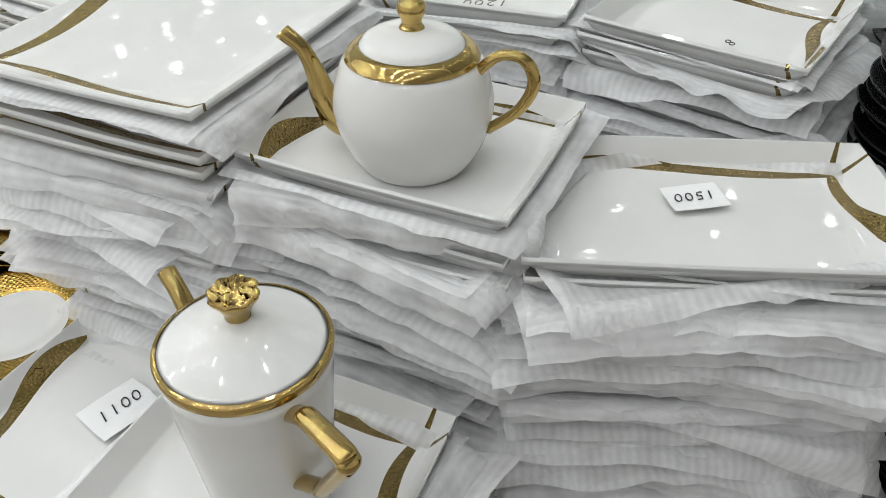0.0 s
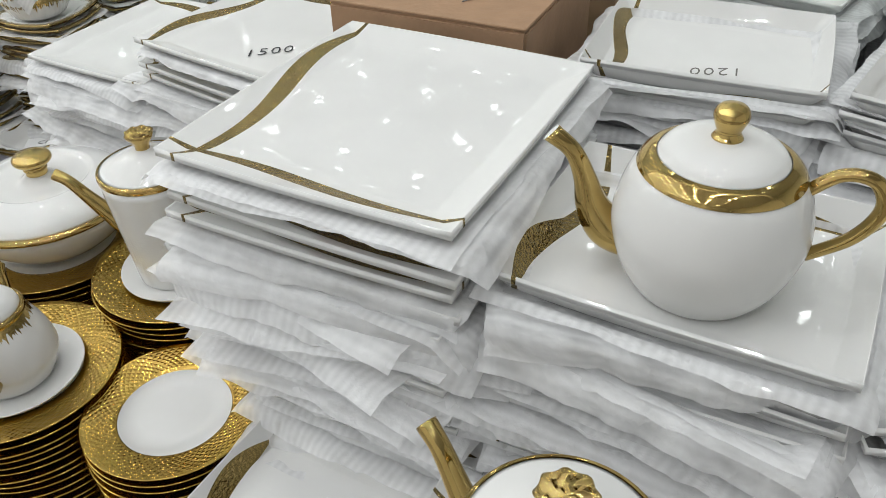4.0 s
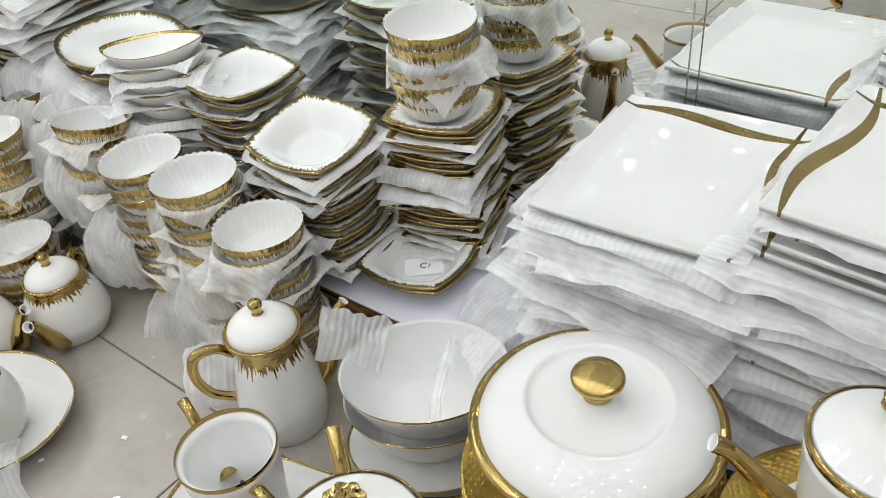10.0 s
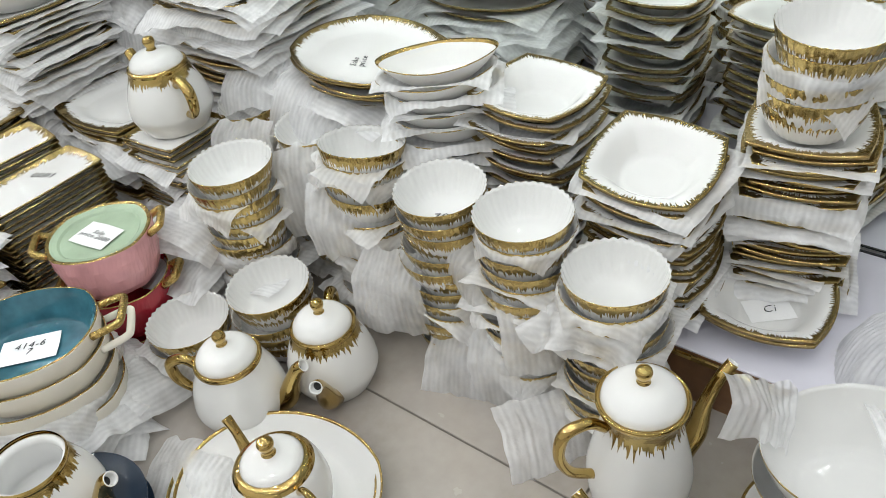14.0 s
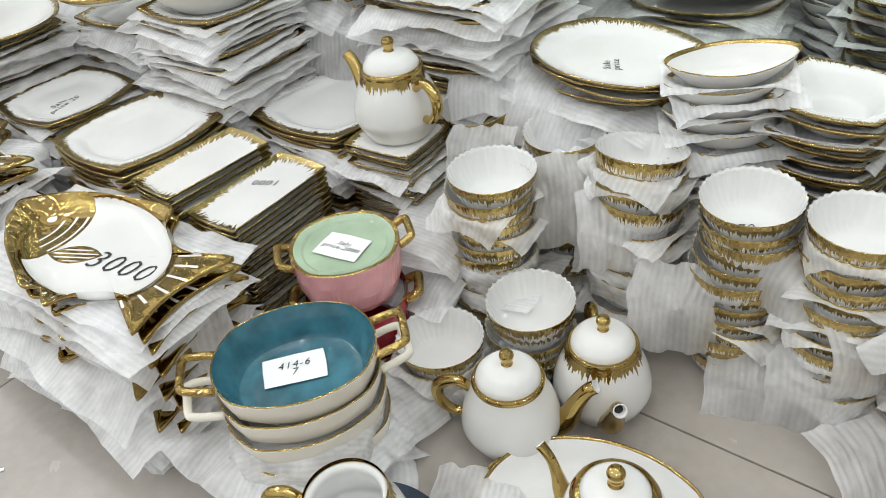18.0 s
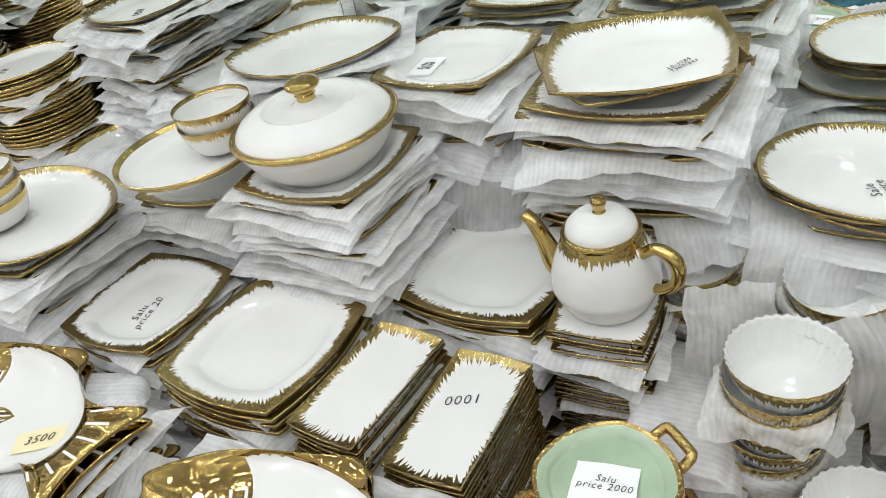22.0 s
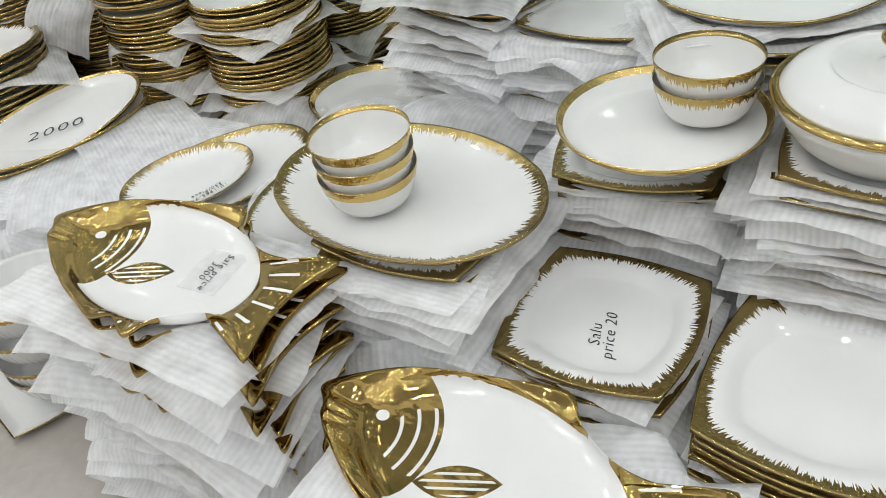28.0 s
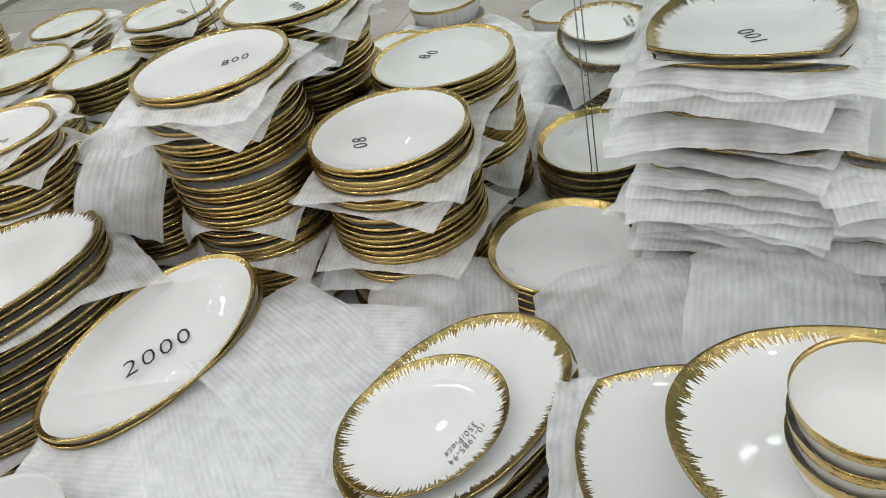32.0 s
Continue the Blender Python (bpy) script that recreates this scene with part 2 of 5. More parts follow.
def simple(name, **kw):
    m, t, p = nodes_of(name)
    for k, v in kw.items():
        p.inputs[k.replace("_", " ")].default_value = v
    return m
def sticker():
    """Half-clear sticker film."""
    m, t, p = nodes_of("clear_sticker")
    p.inputs["Base Color"].default_value, p.inputs["Roughness"].default_value = (0.80, 0.80, 0.80, 1), 0.35
    tp = t.nodes.new("ShaderNodeBsdfTransparent")
    mix = t.nodes.new("ShaderNodeMixShader")
    t.links.new(math_n(t, "MULTIPLY_ADD", noise_n(t, 30, 2, coords(t)), 0.3, 0.45), mix.inputs[0])
    t.links.new(p.outputs[0], mix.inputs[1]), t.links.new(tp.outputs[0], mix.inputs[2])
    t.links.new(mix.outputs[0], t.nodes["Material Output"].inputs[0])
    return m
M["sticker"] = sticker()
M["mirror"] = simple("mirror_glass", Base_Color=(0.92, 0.95, 0.93, 1), Metallic=1.0, Roughness=0.01)
M["glass"] = simple("shelf_glass", Base_Color=(0.90, 0.97, 0.94, 1), Roughness=0.02, Transmission_Weight=1.0, IOR=1.05)
M["glass_edge"] = simple("green_glass_edge", Base_Color=(0.01, 0.16, 0.09, 1), Roughness=0.12)
# Near-black: paints the shade inside spout and strainer holes, colours the mirror channel.
M["dark"] = simple("dark_gap", Base_Color=(0.02, 0.02, 0.02, 1), Roughness=0.6)

def lamp_mat():
    m, t, p = nodes_of("lamp_diffuser")
    p.inputs["Emission Color"].default_value = (0.935, 0.97, 0.98, 1)
    p.inputs["Emission Strength"].default_value = LAMP_POWER
    return m
M["lamp"] = lamp_mat()

# ---- geometry helpers ----
def mesh_of(name, verts, faces, mats, uv=None, smooth=True, face_mat=None):
    me = bpy.data.meshes.new(name)
    me.from_pydata([tuple(v) for v in verts], [], faces)
    for m in (mats if isinstance(mats, (list, tuple)) else [mats]):
        me.materials.append(m)
    if uv is not None:
        lay = me.uv_layers.new(name="UVMap")
        idx = np.empty(len(me.loops), dtype=np.int32)
        me.loops.foreach_get("vertex_index", idx)
        lay.data.foreach_set("uv", np.asarray(uv, dtype=np.float32)[idx].ravel())
    me.polygons.foreach_set("use_smooth", np.full(len(me.polygons), smooth, dtype=bool))
    if face_mat is not None:
        me.polygons.foreach_set("material_index", np.asarray(face_mat, dtype=np.int32))
    me.update()
    return me

def from_bm(name, bm, mat, smooth=False):
    me = bpy.data.meshes.new(name)
    bm.to_mesh(me)
    bm.free()
    for m in (mat if isinstance(mat, (list, tuple)) else [mat]):
        me.materials.append(m)
    if smooth: me.polygons.foreach_set("use_smooth", np.full(len(me.polygons), True, dtype=bool))
    return me

def part(name, me, parent, m=None, label=""):
    ob = new(name, me)
    ob.parent = parent
    if m is not None: ob.matrix_basis = m
    return tagged(ob, label)

def thing(name, me, m, label, category, group="", kind=""):
    ob = new(name, me)
    ob.matrix_basis = m
    return tagged(ob, label, category, group, kind)

def box_bm(sx, sy, sz, bevel=0.0, seg=2):
    bm = bmesh.new()
    bmesh.ops.create_cube(bm, size=1)
    bmesh.ops.scale(bm, vec=(sx, sy, sz), verts=bm.verts)
    bmesh.ops.translate(bm, vec=(0, 0, sz / 2), verts=bm.verts)
    if bevel: bmesh.ops.bevel(bm, geom=bm.edges[:], offset=bevel, segments=seg, affect="EDGES")
    return bm

def ring_faces(nr, seg, off=0, close_first=True, close_last=True):
    f = []
    for j in range(nr - 1):
        for i in range(seg):
            k = (i + 1) % seg
            f.append((off + j * seg + i, off + j * seg + k, off + (j + 1) * seg + k, off + (j + 1) * seg + i))
    if close_first: f.append(tuple(off + i for i in range(seg))[::-1])
    if close_last: f.append(tuple(off + (nr - 1) * seg + i for i in range(seg)))
    return f

def rad(th, a, b, n):
    """Distance from the middle to the outline: n below 2 pointed, 2 an ellipse, above 2 ever squarer with sharp corners."""
    u, v = np.abs(np.cos(th)) / a, np.abs(np.sin(th)) / b
    if n <= 2: return (u ** n + v ** n) ** (-1.0 / n)
    p = 1 - (2.0 / n) ** 1.6
    return np.maximum(u, v) ** -p * np.hypot(u, v) ** -(1 - p)

def angle(i, seg, a, b):
    t = 2 * math.pi * i / seg
    return math.atan2(b * math.sin(t), a * math.cos(t)) % (2 * math.pi)

def dish(name, a, b, n, h, well, mat, n_in=2.3, th=0.0035, seg=72, pull=0.0, flute=0, flute_amp=0.0, scallop=0.0, curve=1.6, inside=True, vs=1.0, n_gold=None, ribs=0, lip=None, flange=None, rim_rings=1, gold_under=False):
    """A plate or bowl: outline of half sizes a, b (superellipse n), height h, flat well up to the fraction well."""
    ss = [0.02, well * 0.5, well * 0.8, well] + [well + (1 - well) * k for k in (0.12, 0.3, 0.5, 0.7, 0.86, 0.95, 1.0)]
    rings = []  # s, z, exponent
    for s in ss:
        k = max(0.0, (s - well) / (1 - well))
        up = k ** curve if flange is None else 0.82 * min(k / flange, 1.0) ** curve + 0.18 * k
        rings.append((s, 0.005 + (h - 0.005) * up if k > 0 else 0.005, n_in + (n - n_in) * (k if flange is None else max(0.0, (k - flange * 0.6) / (1 - flange * 0.6))), k))
    under = [(s, max(z - th, 0.0), e, k) for s, z, e, k in rings]
    lip = th * 0.8 if lip is None else lip
    under[-1] = (1.0, h - lip, n, 1.0)
    foot = [u for u in under if u[0] >= well * 0.8][::-1]
    foot = [(s, z if s > well else 0.0, e, k) for s, z, e, k in foot] + [(well * 0.7, 0.0, n_in, 0.0), (0.02, 0.002, n_in, 0.0)]
    verts, uv = [], []
    mn = min(a, b)
    if n_gold is None: n_gold = min(n, 2.9) if n > 2 else n
    for j, (s, z, e, k) in enumerate(rings + foot):
        plain = 1.0 if not inside and j < len(rings) - rim_rings or inside and not gold_under and j > len(rings) else 0.0
        for i in range(seg):
            t = angle(i, seg, a, b)
            r = rad(t, a, b, e) * s
            zz = z + pull * k * k * (rad(t, a, b, n) / mn - 1)
            if ribs and j >= len(rings) and 0.02 < k < 0.97:
                r *= 1 + 0.022 * abs(math.cos(ribs * t / 2)) - 0.011
            if flute:
                w = math.cos(flute * t)
                r *= 1 + flute_amp * k * w
                zz += scallop * k ** 6 * w
            verts.append((r * math.cos(t), r * math.sin(t), zz))
            uv.append((t / (2 * math.pi) * 2 * math.pi * mn, (mn - r / rad(t, a / mn, b / mn, n_gold)) * vs + plain - (0.001 if s == 1 else 0) + (0.0 if inside else max(h - z, 0.0) * 0.8)))
    nr = len(rings) + len(foot)
    f = [q[::-1] for q in ring_faces(nr, seg)]
    return mesh_of(name, verts, f, mat, uv)

def lathe(name, prof, mat, seg=56, smooth=True, squash=1.0, cap=True):
    """A turned shape; the UV map holds metres round it and along the profile from its first point."""
    verts, uv, d = [], [], 0.0
    for j, (r, z) in enumerate(prof):
        if j: d += math.hypot(r - prof[j - 1][0], z - prof[j - 1][1])
        for i in range(seg):
            t = 2 * math.pi * i / seg
            verts.append((r * math.cos(t), r * squash * math.sin(t), z))
            uv.append((t * 0.07, d))
    f = ring_faces(len(prof), seg, 0, cap, cap)
    if prof[0][1] > prof[-1][1]: f = [q[::-1] for q in f]
    return mesh_of(name, verts, f, mat, uv, smooth)

def smooth_path(pts, steps=6):
    """Catmull-Rom through points that may carry radii."""
    P = [np.array(p, float) for p in pts]
    P = [2 * P[0] - P[1]] + P + [2 * P[-1] - P[-2]]
    out = []
    for i in range(1, len(P) - 2):
        for s in range(steps):
            t = s / steps
            out.append(0.5 * ((2 * P[i]) + (P[i + 1] - P[i - 1]) * t + (2 * P[i - 1] - 5 * P[i] + 4 * P[i + 1] - P[i + 2]) * t * t + (3 * P[i] - P[i - 1] - 3 * P[i + 1] + P[i + 2]) * t ** 3))
    out.append(P[-2])
    return out

def smooth_profile(pts, steps=5):
    return [(max(p[0], 0.0005), p[1]) for p in smooth_path(pts, steps)]

def tube(name, pts, mat, seg=14, flat=1.0, steps=6, caps=True, mouth=None):
    """A tube along points (x, y, z, radius); flat squeezes it sideways; mouth: materials of an open end's lining and of its depth."""
    path = smooth_path(pts, steps)
    verts, prev = [], Vector((0, 1, 0))
    for i, p in enumerate(path):
        a, b = path[max(i - 1, 0)], path[min(i + 1, len(path) - 1)]
        tan = Vector((b - a)[:3]).normalized()
        side = (prev - tan * prev.dot(tan)).normalized()
        prev = side
        up = tan.cross(side)
        for k in range(seg):
            t = 2 * math.pi * k / seg
            q = Vector(p[:3]) + side * (math.cos(t) * p[3] * flat) + up * (math.sin(t) * p[3])
            verts.append(q)
    if mouth is None: return mesh_of(name, verts, ring_faces(len(path), seg, 0, caps, caps), mat)
    end = Vector(path[-1][:3])
    last = verts[-seg:]
    for k, deep in ((0.84, 0.0), (0.74, 0.003), (0.62, 0.016)):
        verts += [end + (v - end) * k - tan * deep for v in last]
    n = len(path) + 3
    # The end cap's dark colour stands for shade deep in the tube.
    fm = [0] * ((len(path) - 1) * seg) + [1] * (3 * seg) + [0, 2]
    return mesh_of(name, verts, ring_faces(n, seg), [mat, *mouth], None, True, fm)

RNG = np.random.default_rng(7)

def wander(x, knots, rng, period=None, crisp=False):
    """Random values between -1 and 1 along x in 0..1, smooth or with sharp folds; it goes round when periodic."""
    v = rng.uniform(-1, 1, knots + 1)
    if period: v[-1] = v[0]
    p = np.clip(x, 0, 0.99999) * knots
    i = p.astype(int)
    f = p - i
    if not crisp: f = f * f * (3 - 2 * f)
    return v[i] * (1 - f) + v[i + 1] * f

def sheet_arrays(hw, hd, over, rng, droop=1.0, res=72, crumple=0.003, shift=(0, 0), n=12.0, rise=0.0, well=0.66, bow=1.6):
    """One tissue sheet: it lies within an outline of half sizes hw, hd; outside it the paper sticks out, sags and breaks into sharp folds."""
    big = 1.5 if rng.random() < 0.22 else 0.8
    W, D = hw + over * big * rng.uniform(0.35, 1.1), hd + over * big * rng.uniform(0.35, 1.1)
    ang = np.array([angle(i + 0.5 * (res % 8 > 0), res, W, D) for i in range(res)])
    out_r = rad(ang, W, D, 40)
    turn01 = np.mod(ang / (2 * math.pi), 1.0)
    skew = 1 + 0.03 * wander(turn01, 7, rng, True, True) + 0.012 * wander(turn01, 33, rng, True, True)
    fr = np.array([0.0, 0.35, 0.5, 0.58, 0.65, 0.71, 0.77, 0.83, 0.89, 0.95, 1.0] if bow > 2 else [0.0, 0.55, 0.75, 0.84, 0.90, 0.94, 0.972, 1.0])
    R = fr[:, None] * (out_r * skew)[None, :]
    X, Y = R * np.cos(ang) + shift[0] * fr[:, None], R * np.sin(ang) + shift[1] * fr[:, None]
    A2 = np.arctan2(Y, X)
    a01 = np.mod(A2 / (2 * math.pi), 1.0)
    edge_r = rad(A2, hw, hd, n)
    dist = np.hypot(X, Y)
    s = dist / edge_r
    d = np.maximum(s - 1, 0) * edge_r
    sag = rng.uniform(0.15, 0.5) if rng.random() < 0.75 else rng.uniform(0.6, 1.0)
    hang = sag + 0.30 * wander(a01, 5, rng, True) + 0.28 * wander(a01, 13, rng, True, True) + 0.16 * wander(a01, 37, rng, True, True)
    hang = np.clip(np.clip(hang, -0.10, 1.35) * droop * np.clip(0.4 + d / 0.035, 0, 1.5), -0.2, 1.42)
    Z = -d * np.sin(hang) + (rise * np.clip((s - well) / (1 - well), 0, 1) ** bow if well < 1 else 0.0)
    keep = np.where(d > 0, (edge_r + d * np.cos(hang) + 0.002) / np.maximum(dist, 1e-4), 1.0)
    edge = np.clip(d / 0.022, 0.03, 1)
    rip = wander(a01, 23, rng, True, True) * 0.6 + wander(a01, 61, rng, True, True) * 0.5
    Z = Z + (rip * crumple + rng.normal(0, crumple * 0.12, X.shape)) * edge
    out = (wander(a01, 41, rng, True, True) * crumple * 0.8 + rng.normal(0, crumple * 0.16, X.shape)) * edge
    X2 = X * keep + out * np.cos(A2)
    Y2 = Y * keep + out * np.sin(A2)
    V = np.stack([X2.ravel(), Y2.ravel(), Z.ravel()], 1)
    U = np.stack([(X / 0.3).ravel(), (Y / 0.3).ravel()], 1) + rng.uniform(0, 5, 2)
    if rng.random() < 0.5: U = U[:, ::-1]
    idx = np.arange(len(fr) * res).reshape(len(fr), res)
    nx = np.roll(idx, -1, 1)
    F = np.stack([idx[:-1].ravel(), nx[:-1].ravel(), nx[1:].ravel(), idx[1:].ravel()], 1)
    return V, F, U

def sheets_mesh(name, items):
    """items: (arrays, pose). One mesh of several sheets."""
    VV, FF, UU, off = [], [], [], 0
    for (V, F, U), m in items:
        A = np.array(m)
        VV.append(V @ A[:3, :3].T + A[:3, 3])
        FF.append(F + off)
        UU.append(U)
        off += len(V)
    me = mesh_of(name, np.concatenate(VV).tolist(), np.concatenate(FF).tolist(), M["packed"], np.concatenate(UU))
    return me

def loose_sheet(x, y, z, w, d, rz=0, tilt=0, roll=0, bend=1.0, pleat=0.0014):
    """A flat sheet of tissue with fine parallel pleats across its width, bent a little."""
    nx, ny = 110, 16
    u, v = np.meshgrid(np.linspace(-0.5, 0.5, nx), np.linspace(-0.5, 0.5, ny))
    k = w / RNG.uniform(0.0105, 0.0150)
    ph = RNG.uniform(0, 6.28, 4)
    X = w * u * (1 + 0.08 * v * np.sin(ph[0])) + 0.006 * wander(v + 0.5, 5, RNG)
    Y = d * v * (1 + 0.06 * u) + 0.006 * wander(u + 0.5, 9, RNG)
    Z = pleat * np.sin(2 * math.pi * k * (u + 0.03 * np.sin(3 * v + ph[1])) + ph[2]) * (0.6 + 0.4 * wander(u + 0.5, 7, RNG))
    Z = Z - bend * (0.9 * d * (v - 0.1) ** 2 + 0.5 * w * u * u) + 0.012 * bend * np.sin(4 * u + 3 * v + ph[3]) + 0.004 * wander(u + 0.5, 5, RNG) + 0.004 * wander(v + 0.5, 4, RNG)
    idx = np.arange(nx * ny).reshape(ny, nx)
    F = np.stack([idx[:-1, :-1].ravel(), idx[:-1, 1:].ravel(), idx[1:, 1:].ravel(), idx[1:, :-1].ravel()], 1)
    U = np.stack([(X / 0.3).ravel(), (Y / 0.3).ravel()], 1)
    me = mesh_of("tissue_sheet", np.stack([X.ravel(), Y.ravel(), Z.ravel()], 1).tolist(), F.tolist(), M["tissue"], U)
    return thing("tissue_sheet", me, pose(x, y, z, tilt, roll, rz), "loose pleated sheet of translucent white tissue paper", "tissue paper", "loose tissue sheets")

def writing(text, parent, x, y, z, size, rz=0, mat="ink", name="handwriting"):
    c = bpy.data.curves.new("writing", "FONT")
    c.body, c.size, c.shear, c.extrude, c.offset = text, size * 0.9, 0.22, 0.0003, -0.012 * size
    c.space_character = 1.12
    c.align_x, c.align_y, c.space_line = "CENTER", "CENTER", 0.8
    c.resolution_u = 2
    ob = bpy.data.objects.new("writing_source", c)
    scene.collection.objects.link(ob)
    dg = bpy.context.evaluated_depsgraph_get()
    dg.update()
    me = bpy.data.meshes.new_from_object(ob.evaluated_get(dg))
    bpy.data.objects.remove(ob)
    bpy.data.curves.remove(c)
    me.materials.clear()
    me.materials.append(M[mat])
    return part(name, me, parent, pose(x, y, z, 0, 0, rz), "black marker handwriting")

def paper_tag(x, y, z, w, d, rz, lines, tilt=0, roll=0, mat="tag", size=None, label="small white paper price tag with handwriting"):
    arr = sheet_arrays(w / 2 - 0.004, d / 2 - 0.004, 0.004, RNG, 0.2, 32, 0.0003)
    me = sheets_mesh("price_tag", [(arr, Matrix())])
    me.materials.clear()
    me.materials.append(M[mat])
    ob = thing("price_tag", me, pose(x, y, z, tilt, roll, rz), label, "price tag", "price tags")
    if lines: writing(lines, ob, 0, 0, 0.0012, size or d * 0.45)
    return ob

def wrap_layers(items, x, y, z, label):
    """Each sheet a part of one layered wrapping."""
    if not items: return
    e = thing("tissue_wrapping", None, pose(x, y, z), label, "tissue paper", "tissue wrappings")
    for arr, m in items:
        part("tissue_sheet", sheets_mesh("tissue_sheet", [(arr, Matrix())]), e, pose(x, y, z).inverted() @ m)

def stack(me, name, label, cat, group, x, y, top, base, pitch, h, rz=0, jit=0.004, turn=2.0, tissue=0.5, tw=None, over=0.035, tilt=(0, 0), seed=0, droop=0.62, fan=(0, 0), n=4.0, well=0.66, bow=1.6, lift=0.7, pull={}):
    """Pieces of height h piled from base until the topmost rim lies at top, with tissue sheets between; returns the topmost piece."""
    rng = np.random.default_rng(seed + int(abs(x) * 1000) + int(abs(y) * 777))
    count = max(1, int(round((top - h - base) / pitch)) + 1)
    step = (top - h - base) / max(count - 1, 1)
    items, last = [], None
    if tissue >= 0.4 and cat in ("plate", "platter"): tissue = min(tissue * (1.2 if over < 0.02 else 1.6), 1.8)
    for i in range(count):
        k = i / max(count - 1, 1)
        z = base + step * i if count > 1 else top - h
        px, py = x + rng.normal(0, jit) + fan[0] * (1 - k), y + rng.normal(0, jit) + fan[1] * (1 - k)
        if i == count - 1: px, py = x, y
        down = count - 1 - i
        px, py = px + pull.get(down, (0, 0))[0], py + pull.get(down, (0, 0))[1]
        last = thing(name, me, pose(px, py, z, tilt[0] * k ** 2, tilt[1] * k ** 2, rz + rng.normal(0, turn) * (i < count - 1)), label, cat, group)
        for q in range(int(tissue) + (rng.random() < tissue % 1) if i < count - 1 and down - 1 not in pull else 0):
            arr = sheet_arrays(tw[0], tw[1], over, rng, droop * rng.uniform(0.75, 1.15), 120, 0.0036, (rng.normal(0, 0.012), rng.normal(0, 0.012)), n, h - lift * step, well, bow)
            items.append((arr, pose(px, py, z + step - (0.004 if bow > 2 else 0.001) - 0.002 * q, tilt[0] * k ** 2, tilt[1] * k ** 2, rz + rng.normal(0, 6))))
    wrap_layers(items, x, y, base, "white tissue paper sheets layered between the " + cat + "s of a stack")
    return last

# ---- the large structure ----
X0, X1, Y0, CEIL = ROOM
thing("floor", from_bm("floor", box_bm(X1 - X0, MIRROR_Y + 0.3 - Y0, 0.1), M["grout"]), pose((X0 + X1) / 2, (Y0 + MIRROR_Y + 0.3) / 2, -0.104), "dark joints and bed beneath pale floor tiles", "floor", "", "structure")
thing("ceiling", from_bm("ceiling", box_bm(X1 - X0 + 0.4, MIRROR_Y + 0.5 - Y0, 0.1), M["ceiling"]), pose((X0 + X1) / 2, (Y0 + MIRROR_Y + 0.3) / 2, CEIL), "plain white painted ceiling", "ceiling", "", "structure")
thing("wall_north", from_bm("wall_north", box_bm(X1 - X0, 0.15, CEIL), M["wall"]), pose((X0 + X1) / 2, MIRROR_Y + 0.085, 0), "white painted wall behind the mirror", "wall", "", "structure")
# Unseen wall, added near and white to bounce fill onto the stack fronts.
thing("wall_south", from_bm("wall_south", box_bm(X1 - X0, 0.15, CEIL), M["wall"]), pose((X0 + X1) / 2, Y0 - 0.075, 0), "unseen plain white wall, added to close the room and bounce light", "wall", "", "structure")
thing("wall_west", from_bm("wall_west", box_bm(0.15, MIRROR_Y + 0.3 - Y0, CEIL), M["wall"]), pose(X0 - 0.075, (Y0 + MIRROR_Y + 0.3) / 2, 0), "unseen plain white wall, added to close the room and bounce light", "wall", "", "structure")
thing("wall_east", from_bm("wall_east", box_bm(0.15, MIRROR_Y + 0.3 - Y0, CEIL), M["wall"]), pose(X1 + 0.075, (Y0 + MIRROR_Y + 0.3) / 2, 0), "unseen plain white wall, added to close the room and bounce light", "wall", "", "structure")
mirror = thing("mirror", from_bm("mirror", box_bm(X1 - X0 - 0.1, 0.006, 2.3), M["mirror"]), pose((X0 + X1) / 2, MIRROR_Y + 0.003, DECK_Z + 0.004), "long frameless wall mirror standing on the display platform", "mirror", "", "structure")
deck = thing("display_platform", from_bm("display_platform", box_bm(X1 - X0 - 0.1, MIRROR_Y - DECK_Y - 0.012, DECK_Z - 0.004), M["deck_edge"]), pose((X0 + X1) / 2, (DECK_Y + MIRROR_Y + 0.008) / 2, 0), "low brown wooden display platform with a pale glossy top", "platform", "", "structure")
part("platform_top", from_bm("platform_top", box_bm(X1 - X0 - 0.1, MIRROR_Y - DECK_Y - 0.012, 0.004, 0.001, 1), M["deck"]), deck, pose(0, 0, DECK_Z - 0.004), "pale lilac glossy laminate top")
part("edge_trim", from_bm("edge_trim", box_bm(X1 - X0 - 0.1, 0.006, 0.012, 0.002, 1), M["gold"]), deck, pose(0, -(MIRROR_Y - DECK_Y - 0.008) / 2 - 0.004, DECK_Z - 0.016), "thin gold edge strip")
part("mirror_channel", from_bm("mirror_channel", box_bm(X1 - X0 - 0.1, 0.004, 0.003), M["dark"]), deck, pose(0, (MIRROR_Y - DECK_Y - 0.012) / 2 - 0.006, DECK_Z), "thin black channel along the mirror foot")

# lamps in the ceiling
lamp_house = lathe("housing", [(0.032, 0.0), (0.046, -0.004), (0.050, -0.008), (0.048, -0.012), (0.035, -0.012), (0.033, -0.006)], M["ceiling"], 24, True, 1.0, False)
lamp_disc = lathe("diffuser", [(0.001, -0.009), (0.016, -0.009), (0.032, -0.009)], M["lamp"], 24, True, 1.0, False)
spots = [(-8.7 + ix * 0.60, -2.70 + iy * 0.535) for ix in range(16) for iy in range(8)]
for lx, ly in spots:
    e = thing("ceiling_downlight", None, pose(lx, ly, CEIL), "round white recessed ceiling downlight, switched on", "downlight", "ceiling downlights")
    part("housing", lamp_house, e)
    part("diffuser", lamp_disc, e)

